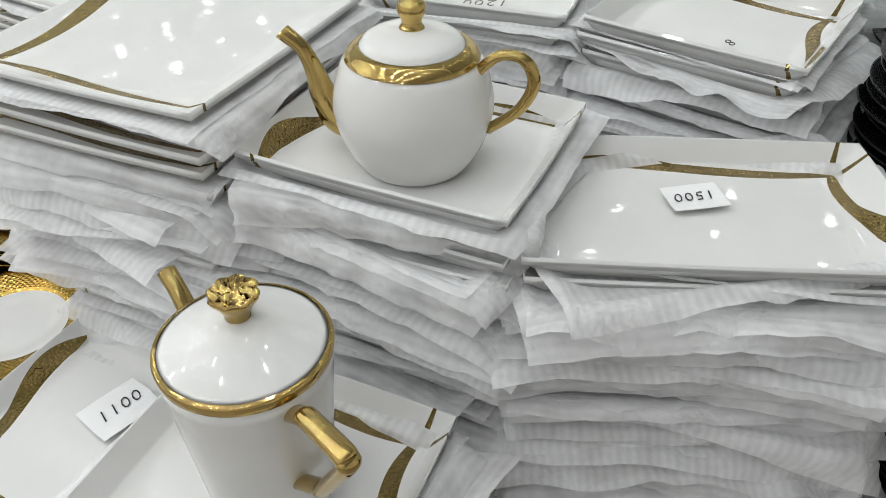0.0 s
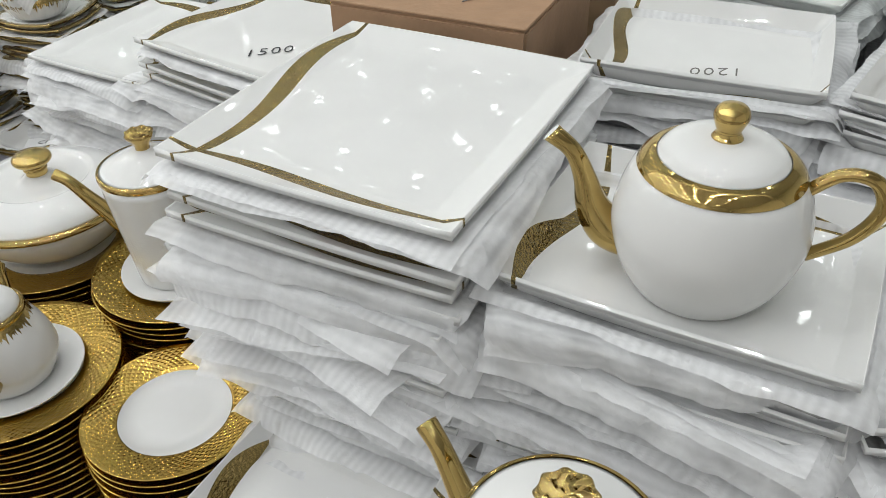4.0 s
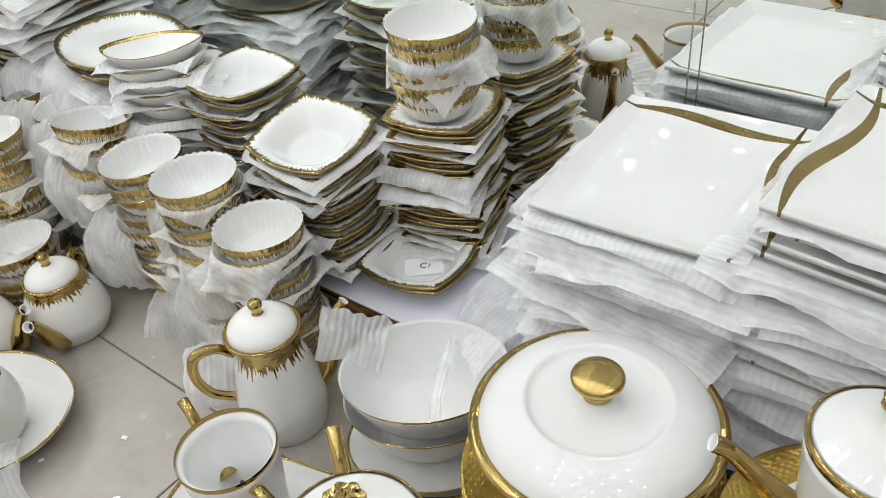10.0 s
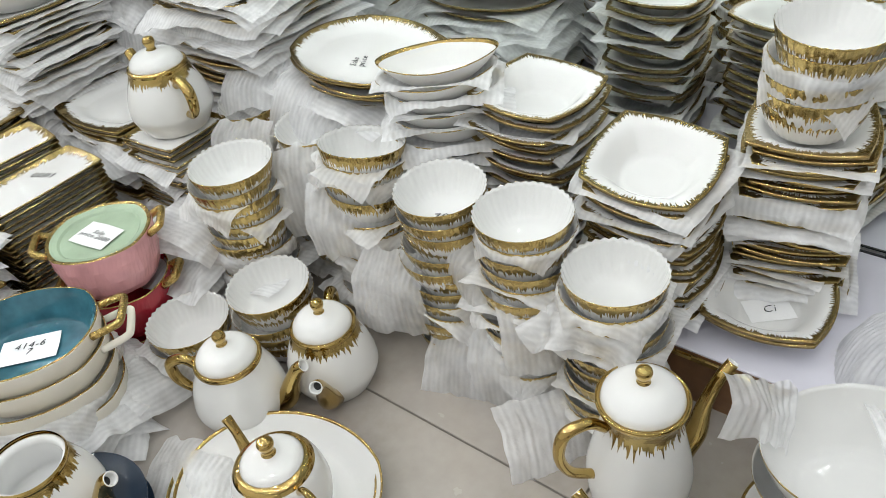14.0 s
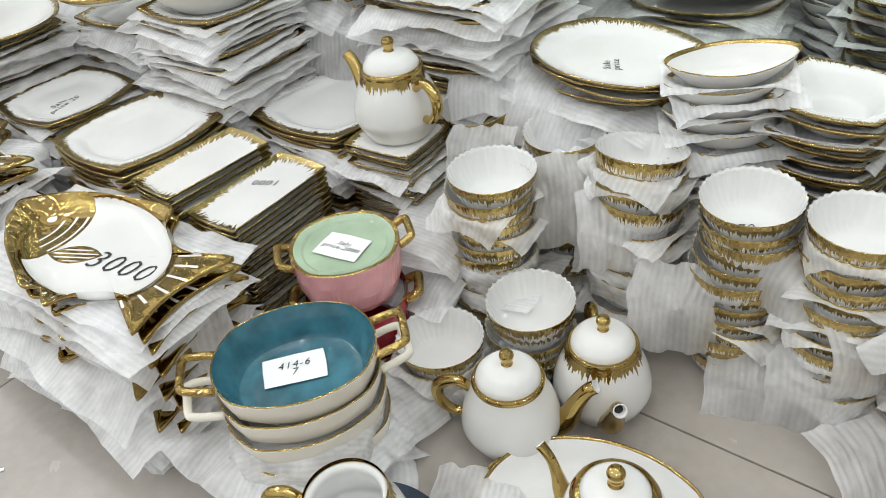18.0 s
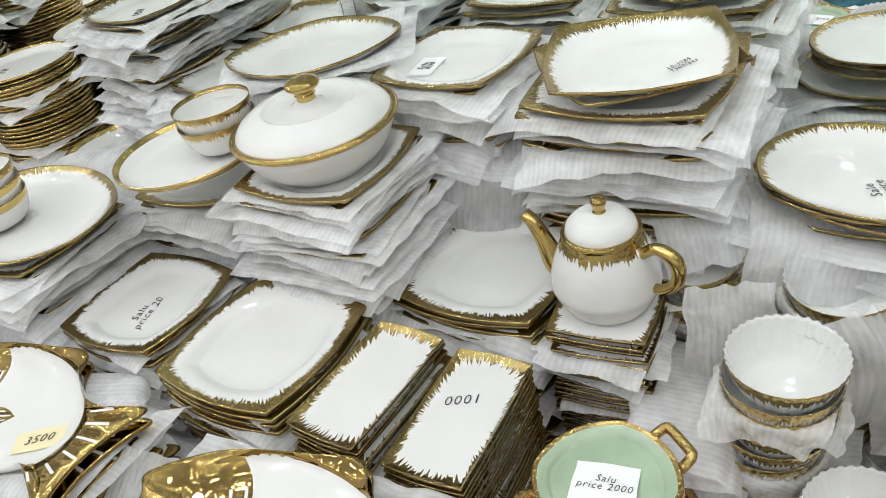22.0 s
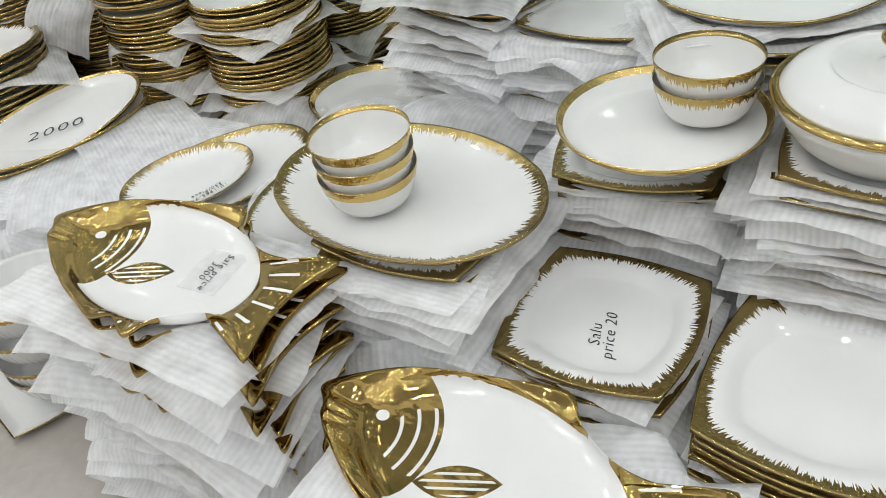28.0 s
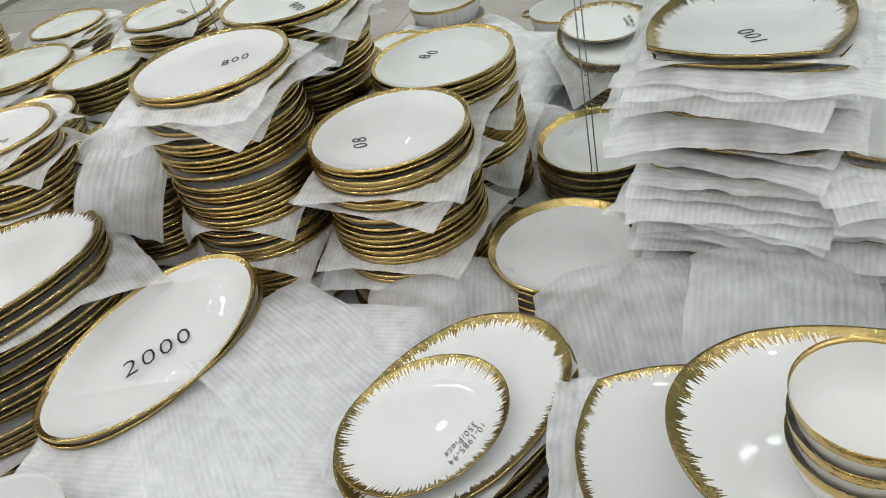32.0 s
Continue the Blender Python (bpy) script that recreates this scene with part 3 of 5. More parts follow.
# glass shelf on wires before the mirror
def glass_panel(xa, xb):
    e = thing("glass_shelf", None, pose((xa + xb) / 2, 1.028, 0.944), "clear glass wall shelf with a polished green edge", "glass shelf", "glass shelves")
    pane = part("glass_pane", from_bm("glass_pane", box_bm(xb - xa, 0.444, 0.010), M["glass"]), e)
    pane.visible_shadow = False
    part("front_edge", from_bm("front_edge", box_bm(xb - xa, 0.004, 0.012, 0.001, 1), M["glass_edge"]), e, pose(0, -0.2245, -0.001), "polished green front edge")
glass_panel(-5.05, -3.645)
glass_panel(-3.632, -2.30)
for wx in (-5.76, -4.93, -4.08, -3.29, -1.63):
    e = thing("shelf_wire", None, pose(wx, 1.226, 0), "thin vertical steel suspension wire for the shelf", "wire", "shelf wires")
    part("wire", tube("wire", [(0, 0, DECK_Z, 0.0013), (0, 0, 1.0, 0.0013), (0, 0, CEIL, 0.0013)], M["steel"], 6, 1.0, 1), e)
    part("clip", from_bm("clip", box_bm(0.014, 0.014, 0.02, 0.003, 1), M["steel"]), e, pose(0, 0, 0.957))

# ---- plates, trays and bowls: meshes shared by their repeats ----
def gold_charger(R, white):
    """A charger whose rim is pressed into rows of small raised diamonds round a plain white centre."""
    seg, verts, faces, fm, flat = 136, [], [], [], []
    inner = white * 1.04
    rows = [(0.02, 0.004, 0), (white * 0.6, 0.004, 0), (white, 0.0045, 0), (white * 1.012, 0.0065, 0), (inner, 0.0075, 0)]
    n = 2 * int(round((1 - inner) * R / 0.0100))
    for j in range(1, n + 1):
        rows.append((inner + (0.985 - inner) * j / n, 0.0075 + 0.0098 * j / n, 1 if j < n else 0))
    rows += [(1.0, 0.0180, 0), (1.005, 0.0168, 0), (0.998, 0.0150, 0), (0.95, 0.0105, 0), (white, 0.001, 0), (white * 0.8, 0.0, 0), (0.02, 0.001, 0)]
    for j, (s, z, relief) in enumerate(rows):
        for i in range(seg):
            t = 2 * math.pi * i / seg
            verts.append((R * s * math.cos(t), R * s * math.sin(t), z + (0.00062 if relief and (i + j) % 2 == 0 else 0.0)))
    for j in range(len(rows) - 1):
        for i in range(seg):
            k = (i + 1) % seg
            a, b, c, d = j * seg + i, j * seg + k, (j + 1) * seg + k, (j + 1) * seg + i
            if 4 <= j < 4 + n:  # facets meet along the valleys
                faces += [(a, d, b), (b, d, c)] if (i + j) % 2 == 0 else [(a, c, b), (a, d, c)]
                fm += [1, 1]
                flat += [False, False]
            else:
                faces.append((a, d, c, b))
                fm.append(0 if j < 3 else 1)
                flat.append(True)
    faces += [tuple(range(seg)), tuple((len(rows) - 1) * seg + i for i in range(seg))[::-1]]
    me = mesh_of("gold_plate", verts, faces, [M["white"], M["gold_plate"]], None, True, fm + [0, 1])
    me.polygons.foreach_set("use_smooth", np.array(flat + [True, True], dtype=bool))
    return me
M["brush_fine"] = brushed("fine_brushed_gold_rim", 0.0045, 0.007, 360)
M["rim_line"] = brushed("narrow_gold_line", 0.0035, 0.0, col=GOLD)
CH_L, CH_M, CH_S = gold_charger(0.168, 0.60), gold_charger(0.148, 0.60), gold_charger(0.128, 0.62)

def tray_mesh(a, b, sx, sy, h=0.026, n=14):
    deep = h > 0.02
    return dish("tray", a, b, n, h, 0.87 if deep else 0.78, striped("wavy_gold_bands", a, b, sx, sy), 11 if deep else 9, 0.005, 120, 0.0, curve=1.1 if deep else 1.25, lip=0.009)

D = {}
D["bowl"] = dish("bowl", 0.082, 0.082, 2, 0.064, 0.50, M["brush_bowl"], 2, 0.003, 144, 0, 36, 0.014, 0.0012, 2.9, False, 1.0)
D["cup"] = dish("cup", 0.078, 0.078, 2, 0.062, 0.55, M["cup_band"], 2, 0.003, 72, curve=3.4, inside=False, rim_rings=2)
D["cup_brush"] = dish("cup", 0.078, 0.078, 2, 0.062, 0.55, M["brush_cup"], 2, 0.003, 72, curve=3.4, inside=False, rim_rings=2)
D["sq30"] = dish("plate", 0.153, 0.153, 3.9, 0.020, 0.66, M["brush_wide"], 2.6, 0.004, 96, 0.014, lip=0.0065, flange=0.4, curve=1.3)
D["sq26"] = dish("plate", 0.139, 0.139, 3.7, 0.020, 0.66, M["brush_wide"], 2.6, 0.004, 96, 0.016, lip=0.0065, flange=0.4, curve=1.3)
D["sq28"] = dish("plate", 0.142, 0.142, 4.2, 0.020, 0.66, M["brush"], 2.6, 0.004, 96, 0.014, lip=0.0065, flange=0.4, curve=1.3)
D["sq35"] = dish("plate", 0.175, 0.175, 4.2, 0.022, 0.62, M["brush_wide"], 2.6, 0.004, 96, 0.018, lip=0.0065, flange=0.4, curve=1.3)
D["sq16"] = dish("plate", 0.083, 0.083, 8, 0.012, 0.86, M["brush_thin"], 6, 0.0035, 96, 0.0, lip=0.0055, n_gold=4.2)
D["rect"] = dish("plate", 0.069, 0.130, 9, 0.013, 0.86, M["brush_thin"], 7, 0.0035, 120, 0.0, lip=0.0055, n_gold=4.2)
D["sq20"] = dish("plate", 0.098, 0.098, 4, 0.018, 0.6, M["brush"], 2.4, 0.0035, 96, 0.016, lip=0.0065, flange=0.4, curve=1.3)
D["sqbowl"] = dish("bowl", 0.106, 0.106, 3.2, 0.046, 0.48, M["brush_fine"], 2.3, 0.0035, 96, 0.022, curve=1.3, n_gold=3.1, flange=0.6, lip=0.0065)
D["boat_s"] = dish("bowl", 0.113, 0.070, 1.7, 0.044, 0.5, M["rim_line"], 2.0, 0.003, 96, 0.012, curve=1.5)
D["boat"] = dish("platter", 0.200, 0.162, 1.6, 0.034, 0.6, M["brush"], 2.1, 0.004, 96, 0.012, lip=0.0065)
D["diamond"] = dish("platter", 0.160, 0.160, 3.8, 0.034, 0.60, M["brush_wide"], 2.1, 0.004, 96, 0.02, lip=0.0065)
D["oval36"] = dish("platter", 0.185, 0.140, 2.2, 0.024, 0.66, M["brush"], 2.1, 0.004, 96, lip=0.0065)
D["oval50"] = dish("platter", 0.243, 0.171, 2.1, 0.026, 0.70, M["brush_wide"], 2.0, 0.004, 120, lip=0.0065)
D["oval2000"] = dish("platter", 0.245, 0.150, 2.0, 0.024, 0.78, M["band_mid"], 2.0, 0.0065, 96, lip=0.0095, gold_under=True)
D["oval_st"] = dish("platter", 0.255, 0.160, 2.1, 0.026, 0.70, M["brush"], 2.0, 0.0065, 96, lip=0.0095, gold_under=True)
D["egg"] = dish("plate", 0.142, 0.118, 2.0, 0.022, 0.66, M["brush_egg"], 2.0, 0.004, 96)
D["egg_l"] = dish("platter", 0.216, 0.146, 2.1, 0.022, 0.66, M["brush_wide"], 2.0, 0.004, 96, lip=0.0065)
D["round33"] = dish("plate", 0.155, 0.155, 2, 0.030, 0.74, M["band"], 2, 0.0065, 96, curve=1.8, lip=0.0065, gold_under=True)
D["round31"] = dish("plate", 0.164, 0.164, 2, 0.024, 0.70, M["band"], 2, 0.0065, 96, lip=0.0095, gold_under=True)
D["round26"] = dish("plate", 0.130, 0.130, 2, 0.022, 0.70, M["band"], 2, 0.0065, 96, lip=0.0095, gold_under=True)
D["round30_bowl"] = dish("bowl", 0.150, 0.150, 2, 0.040, 0.62, M["bowl_band"], 2, 0.0065, 96, curve=1.6, lip=0.0085, gold_under=True)
D["rsq"] = dish("platter", 0.150, 0.125, 3.2, 0.024, 0.66, M["brush_wide"], 2.4, 0.004, 96, 0.006, lip=0.0065)
D["rounded"] = dish("plate", 0.142, 0.142, 2.7, 0.020, 0.66, M["brush"], 2.3, 0.004, 96, 0.008, lip=0.006)
D["black"] = dish("plate", 0.130, 0.130, 2, 0.022, 0.7, M["black"], 2, 0.004, 48)
D["saucer"] = dish("saucer", 0.098, 0.098, 2, 0.014, 0.6, M["white"], 2, 0.0035, 64)
D["salad"] = dish("bowl", 0.138, 0.114, 2, 0.100, 0.52, M["rim_line"], 2, 0.004, 72, curve=1.9, inside=False)
D["salad_saucer"] = dish("plate", 0.150, 0.115, 2, 0.020, 0.6, M["rim_line"], 2, 0.004, 72)
D["ribbed"] = dish("bowl", 0.122, 0.122, 2, 0.085, 0.62, M["band_deep"], 2, 0.004, 240, curve=3.0, inside=False, ribs=48)
D["handled"] = dish("bowl", 0.113, 0.113, 2, 0.072, 0.62, M["band_deep"], 2, 0.004, 240, curve=3.0, inside=False, ribs=48)

L = {
    "sq": "white square plate with gold brush-stroke rim", "rect": "small white rectangular plate with gold brush-stroke rim",
    "bowl": "fluted white rice bowl with ragged gold edge", "oval": "white oval platter with gold brush-stroke rim",
    "round": "round white plate with plain gold rim", "tray": "white rectangular tray with wavy hammered gold bands",
    "gold": "gold dinner plate with diamond relief rim and white centre",
}
FL, DK = FLOOR_Z, DECK_Z + 0.001

# trays: x, y, top, base, half sizes, turn, band sides, tissue
TRAYS = [
    (-0.07, 0.728, 0.628, FL, 0.197, 0.118, 24, (-1, -1), 0.95),
    (-0.14, 1.095, 0.69, DK, 0.147, 0.135, -8, (-1, -1), 0.95),
    (-0.487, 1.085, 0.685, DK, 0.148, 0.130, 8, (1, 1), 0.95),
    (-0.374, 0.660, 0.666, FL, 0.154, 0.128, 3, (1, -1), 0.9),
    (-0.718, 0.668, 0.715, 0.42, 0.168, 0.185, 4, (1, 1), 0.95),
    (-0.675, 0.655, 0.405, FL, 0.150, 0.165, 5, (1, 1), 0.8),
    (-0.650, 0.345, 0.352, FL, 0.150, 0.145, 3, (1, 1), 0.7),
    (-0.372, 0.345, 0.453, FL, 0.150, 0.125, 4, (-1, -1), 0.8),
    (-0.846, 1.003, 0.466, DK, 0.160, 0.165, 2, (1, 1), 0.25),
    (-1.220, 1.025, 0.588, DK, 0.165, 0.175, -3, (1, -1), 0.8),
    (-1.548, 1.020, 0.505, DK, 0.152, 0.178, 3, (-1, -1), 0.95),
]
TRAY_TOP = []
for i, (x, y, top, base, a, b, rz, sg, ti) in enumerate(TRAYS):
    high = 0.018 if i in (4, 5, 8, 9, 10) else 0.032
    me = tray_mesh(a, b, *sg, high)
    TRAY_TOP.append(stack(me, "serving_tray", L["tray"], "tray", "stacked serving trays", x, y, top, base, 0.023, high, rz, 0.006, 2.0, ti * 2.8, (a, b), 0.023, (0, 0), i, 1.05, n=14, well=0.8, pull={3: (0.014, -0.020), 1: (0.002, -0.004)} if i == 3 else {1: (0.004, -0.006), 2: (-0.004, 0.002)} if i in (4, 9) else {}))

# black plates
stack(D["black"], "dinner_plate", "glossy black round plate in a tall stack", "plate", "black plates", 0.185, 1.09, 0.68, DK, 0.016, 0.022, tissue=0)
stack(D["black"], "dinner_plate", "glossy black round plate in a tall stack", "plate", "black plates", 0.300, 0.80, 0.58, FL, 0.016, 0.022, tissue=0)

# cardboard box behind the tall stack
def carton(x, y, z, w, d, h, rz):
    e = thing("cardboard_box", None, pose(x, y, z, 0, 0, rz), "closed brown cardboard carton standing on stacked trays", "box")
    part("body", from_bm("body", box_bm(w, d, h, 0.003, 2), M["card"]), e)
    for s in (-1, 1):
        part("top_flap", from_bm("top_flap", box_bm(w - 0.002, d / 2 - 0.002, 0.004, 0.001, 1), M["card"]), e, pose(0, s * d / 4, h + 0.0005))
    writing("9", e, 0.03, -d / 4, h + 0.006, 0.06, 20, "faint_ink")
carton(-0.835, 1.035, 0.453, 0.29, 0.29, 0.262, 6)

# gold plates
for me, x, y, top, seed in ((CH_L, -1.490, 0.662, 0.264, 1), (CH_M, -1.183, 0.693, 0.298, 2), (CH_M, -1.255, 0.415, 0.262, 3), (CH_M, -1.545, 0.335, 0.262, 4), (CH_S, -1.005, 0.485, 0.250, 5), (CH_S, -0.925, 0.718, 0.250, 6)):
    stack(me, "dinner_plate", L["gold"], "plate", "gold plates", x, y, top, FL, 0.0135, 0.018, 0, 0.002, 30, 0, seed=seed)
for x, y, z in ((-1.185, 0.690, 0.286), (-1.255, 0.410, 0.250)):
    thing("saucer", D["saucer"], pose(x, y, z), "plain white saucer under a pot", "saucer", "saucers")
D["pot_dish"] = dish("dish", 0.122, 0.122, 2, 0.035, 0.6, M["band_thin"], 2, 0.004, 72)
thing("shallow_dish", D["pot_dish"], pose(-1.562, 0.335, 0.252), "shallow white dish with thin gold rim under a coffee pot", "dish")

# ---- pots ----
def ball(name, r, z, mat, squash=0.9, neck=1.15):
    return lathe(name, smooth_profile([(r * neck * 0.8, z), (r * neck * 0.6, z + r * 0.5), (r * 0.8, z + r * 0.9), (r, z + r * (0.9 + squash * 0.8)), (r * 0.75, z + r * (0.9 + squash * 1.5)), (0.0005, z + r * (0.9 + squash * 1.8))], 4), mat, 24)

def crown(name, r, z, mat):
    """A rosette knob: a short stem that flares into a cup filled with small petals."""
    verts, seg = [], 48
    rows = ((r * 0.62, z, 0, 8), (r * 0.55, z + r * 0.45, 0, 8), (r * 0.72, z + r * 0.9, 0.02, 8), (r * 1.02, z + r * 1.35, 0.05, 8), (r * 1.10, z + r * 1.62, 0.06, 8), (r * 1.0, z + r * 1.72, 0.06, 8),
            (r * 0.82, z + r * 1.52, 0.10, 8), (r * 0.66, z + r * 1.72, 0.14, 6), (r * 0.46, z + r * 1.50, 0.10, 6), (r * 0.28, z + r * 1.72, 0.08, 4), (0.0005, z + r * 1.62, 0, 4))
    for j, (rr, zz, wv, lobes) in enumerate(rows):
        for i in range(seg):
            t = 2 * math.pi * i / seg + j * 0.13
            q = rr * (1 + wv * math.cos(lobes * t))
            verts.append((q * math.cos(t), q * math.sin(t), zz + wv * r * 0.8 * math.sin(lobes * t)))
    return mesh_of(name, verts, ring_faces(len(rows), seg), mat, None, True)

def spout_mesh(pts, mat):
    return tube("spout", pts, mat, 18, 1.0, 6, True, (M["white"], M["dark"]))

PROFILES = {
    "round": dict(body=[(0.050, 0.0), (0.056, 0.004), (0.069, 0.03), (0.0775, 0.066), (0.0765, 0.092), (0.069, 0.122), (0.060, 0.138)], band=[(0.0640, 0.1335), (0.0612, 0.1385), (0.056, 0.1435), (0.050, 0.146)], lid=[(0.050, 0.145), (0.043, 0.154), (0.028, 0.161), (0.010, 0.164)], knob=("ball", 0.0135, 0.163),
                  spout=[(-0.058, 0, 0.030, 0.018), (-0.080, 0, 0.040, 0.0195), (-0.096, 0, 0.064, 0.0145), (-0.104, 0, 0.092, 0.0100), (-0.116, 0, 0.120, 0.0080), (-0.136, 0, 0.137, 0.0092)], handle=[(0.062, 0, 0.122, 0.0055), (0.084, 0, 0.146, 0.0058), (0.107, 0, 0.145, 0.0062), (0.117, 0, 0.120, 0.0062), (0.104, 0, 0.086, 0.0058), (0.075, 0, 0.056, 0.0055)], mat="white"),
    "cone": dict(body=[(0.058, 0.0), (0.0595, 0.006), (0.064, 0.06), (0.069, 0.12), (0.0745, 0.190)], band=[(0.0750, 0.190), (0.0757, 0.195), (0.0745, 0.199), (0.0712, 0.200)], lid=[(0.0708, 0.199), (0.050, 0.210), (0.028, 0.221), (0.010, 0.228)], knob=("crown", 0.0190, 0.222),
                 spout=[(-0.058, 0, 0.074, 0.018), (-0.080, 0, 0.096, 0.0150), (-0.112, 0, 0.132, 0.0110), (-0.138, 0, 0.162, 0.0092), (-0.158, 0, 0.174, 0.0098)], handle=[(0.068, 0, 0.168, 0.0070), (0.090, 0, 0.184, 0.0072), (0.096, 0, 0.187, 0.0072), (0.140, 0, 0.192, 0.0075), (0.149, 0, 0.190, 0.0075), (0.148, 0, 0.180, 0.0075), (0.108, 0, 0.112, 0.0072), (0.101, 0, 0.104, 0.0070), (0.062, 0, 0.070, 0.0065)], mat="white"),
    "pear": dict(body=[(0.062, 0.0), (0.070, 0.004), (0.085, 0.035), (0.087, 0.055), (0.079, 0.090), (0.067, 0.120), (0.060, 0.140)], band=[(0.0615, 0.137), (0.0625, 0.143), (0.060, 0.148), (0.055, 0.147)], lid=[(0.056, 0.147), (0.052, 0.158), (0.038, 0.171), (0.012, 0.178)], knob=("ball", 0.0125, 0.176),
                 spout=[(-0.070, 0, 0.030, 0.025), (-0.095, 0, 0.050, 0.021), (-0.112, 0, 0.090, 0.015), (-0.130, 0, 0.122, 0.0125), (-0.145, 0, 0.134, 0.012)], handle=[(0.064, 0, 0.112, 0.0085), (0.092, 0, 0.132, 0.010), (0.122, 0, 0.118, 0.0115), (0.124, 0, 0.082, 0.0105), (0.105, 0, 0.058, 0.009), (0.080, 0, 0.052, 0.008)], mat="white"),
    "tall": dict(body=[(0.066, 0.0), (0.074, 0.004), (0.081, 0.050), (0.080, 0.085), (0.066, 0.150), (0.056, 0.185), (0.060, 0.215), (0.066, 0.226)], band=[(0.0668, 0.222), (0.0685, 0.228), (0.066, 0.232), (0.060, 0.229)], lid=[(0.061, 0.229), (0.056, 0.242), (0.038, 0.257), (0.012, 0.264)], knob=("ball", 0.0125, 0.262),
                 spout=[(-0.072, 0, 0.075, 0.022), (-0.095, 0, 0.110, 0.018), (-0.105, 0, 0.165, 0.012), (-0.125, 0, 0.215, 0.010), (-0.145, 0, 0.240, 0.0095)], handle=[(0.058, 0, 0.190, 0.008), (0.085, 0, 0.212, 0.009), (0.122, 0, 0.205, 0.010), (0.132, 0, 0.160, 0.009), (0.115, 0, 0.115, 0.0085), (0.078, 0, 0.090, 0.008)], mat="white"),
}

def pot(kind, name, x, y, z, rz, label, lid=True, shoulder=None, body_mat="white", scale=1.0, tall=None):
    s = PROFILES[kind]
    e = thing(name, None, pose(x, y, z, 0, 0, rz) @ Matrix.Diagonal((scale, scale, tall or scale, 1)), label, "pot", "pots")
    prof = smooth_profile(s["body"], 5)
    top_r, top_z = prof[-1]
    inner = [(top_r - 0.006, top_z + 0.002), (top_r - 0.010, top_z - 0.012), (prof[len(prof) // 2][0] - 0.010, prof[len(prof) // 2][1]), (prof[0][0] * 0.92, 0.062), (0.001, 0.060)]
    part("body", lathe("body", (inner[::-1] + prof[::-1]) if not lid else prof[::-1], M[body_mat] if not shoulder else M["white"]), e)
    if shoulder:
        cut = [p for p in prof if p[1] > top_z - 0.075]
        part("gold_shoulder", lathe("gold_shoulder", [(r + 0.0006, zz) for r, zz in cut[::-1]], M[shoulder], 56, True, 1.0, False), e, None, "ragged gold brushwork")
    part("rim_band", lathe("rim_band", smooth_profile(s["band"], 4) if lid else smooth_profile([(r, q) for r, q in s["band"][:3]], 4), M["gold"], 56, True, 1.0, False), e, None, "gold rim band")
    part("spout", spout_mesh(s["spout"], M["gold"]), e, None, "gold spout")
    part("handle", tube("handle", s["handle"], M["gold"], 14, 1.35 if kind == "cone" else 1.0), e, None, "gold handle")
    if lid:
        o = part("lid", lathe("lid", smooth_profile(s["lid"], 5)[::-1], M["white"]), e, None, "white domed lid")
        k, r, zz = s["knob"]
        part("knob", ball("knob", r, zz, M["gold"]) if k == "ball" else crown("knob", r, zz, M["gold"]), o, None, "gold knob")
    else:
        for a in range(13):
            t = a * math.pi / 3 + (a > 5) * 0.5
            q = 0.0 if a == 12 else 0.012 if a < 6 else 0.024
            # A dark disc just above the bottom paints a hole's shade; nothing is pierced.
            part("strainer_hole", lathe("strainer_hole", [(0.001, 0.0640), (0.0034, 0.0640)], M["dark"], 8, True, 1.0, False), e, pose(q * math.cos(t) - 0.02, q * math.sin(t), 0.0))
    return e

M["shoulder_long"] = brushed("long_gold_shoulder", 0.038, 0.022, 170, (0.50, 0.365, 0.135))
pot("round", "teapot", -0.364, 0.634, 0.6395, 8, "round white porcelain teapot with gold band, spout and handle", scale=1.06, tall=0.90)
pot("cone", "coffee_pot", -0.360, 0.336, 0.433, -22, "tapered white coffee pot with gold rim, standing on a tray", scale=0.985, tall=0.98)
pot("cone", "coffee_pot", -1.188, 0.680, 0.294, 25, "tapered white coffee pot with gold spout, on a saucer", body_mat="beaded")
pot("cone", "coffee_pot", -1.566, 0.333, 0.268, -38, "tapered white coffee pot with gold rim, on a saucer")
pot("pear", "teapot", -1.255, 0.407, 0.258, -41, "white pear-shaped teapot with ragged gold shoulder", True, "pot_brush", scale=0.84)
pot("cone", "coffee_pot", -1.955, 0.425, 0.030, -12, "open white coffee pot without lid showing its strainer", False)
pot("tall", "coffee_pot", -2.100, 0.630, 0.0, 235, "tall white coffee pot with broad gold shoulder", True, "shoulder_long")
pot("pear", "teapot", -2.698, 0.550, 0.0, 129, "white pear-shaped teapot with gold spout on the floor", True, "pot_brush")
pot("pear", "teapot", -2.793, 0.398, 0.0, 207, "white pear-shaped teapot with thin gold line", True)
pot("round", "teapot", -2.534, 0.279, 0.022, -8, "white teapot with broad gold band in an oval dish")
pot("pear", "teapot", -3.263, 0.724, 0.336, -10, "white teapot with gold handle on a stack of small plates", True, "pot_brush", scale=1.02, tall=0.985)
pot("pear", "teapot", -2.830, 0.050, 0.060, 205, "open white teapot without lid and ragged gold shoulder", False, "pot_brush")

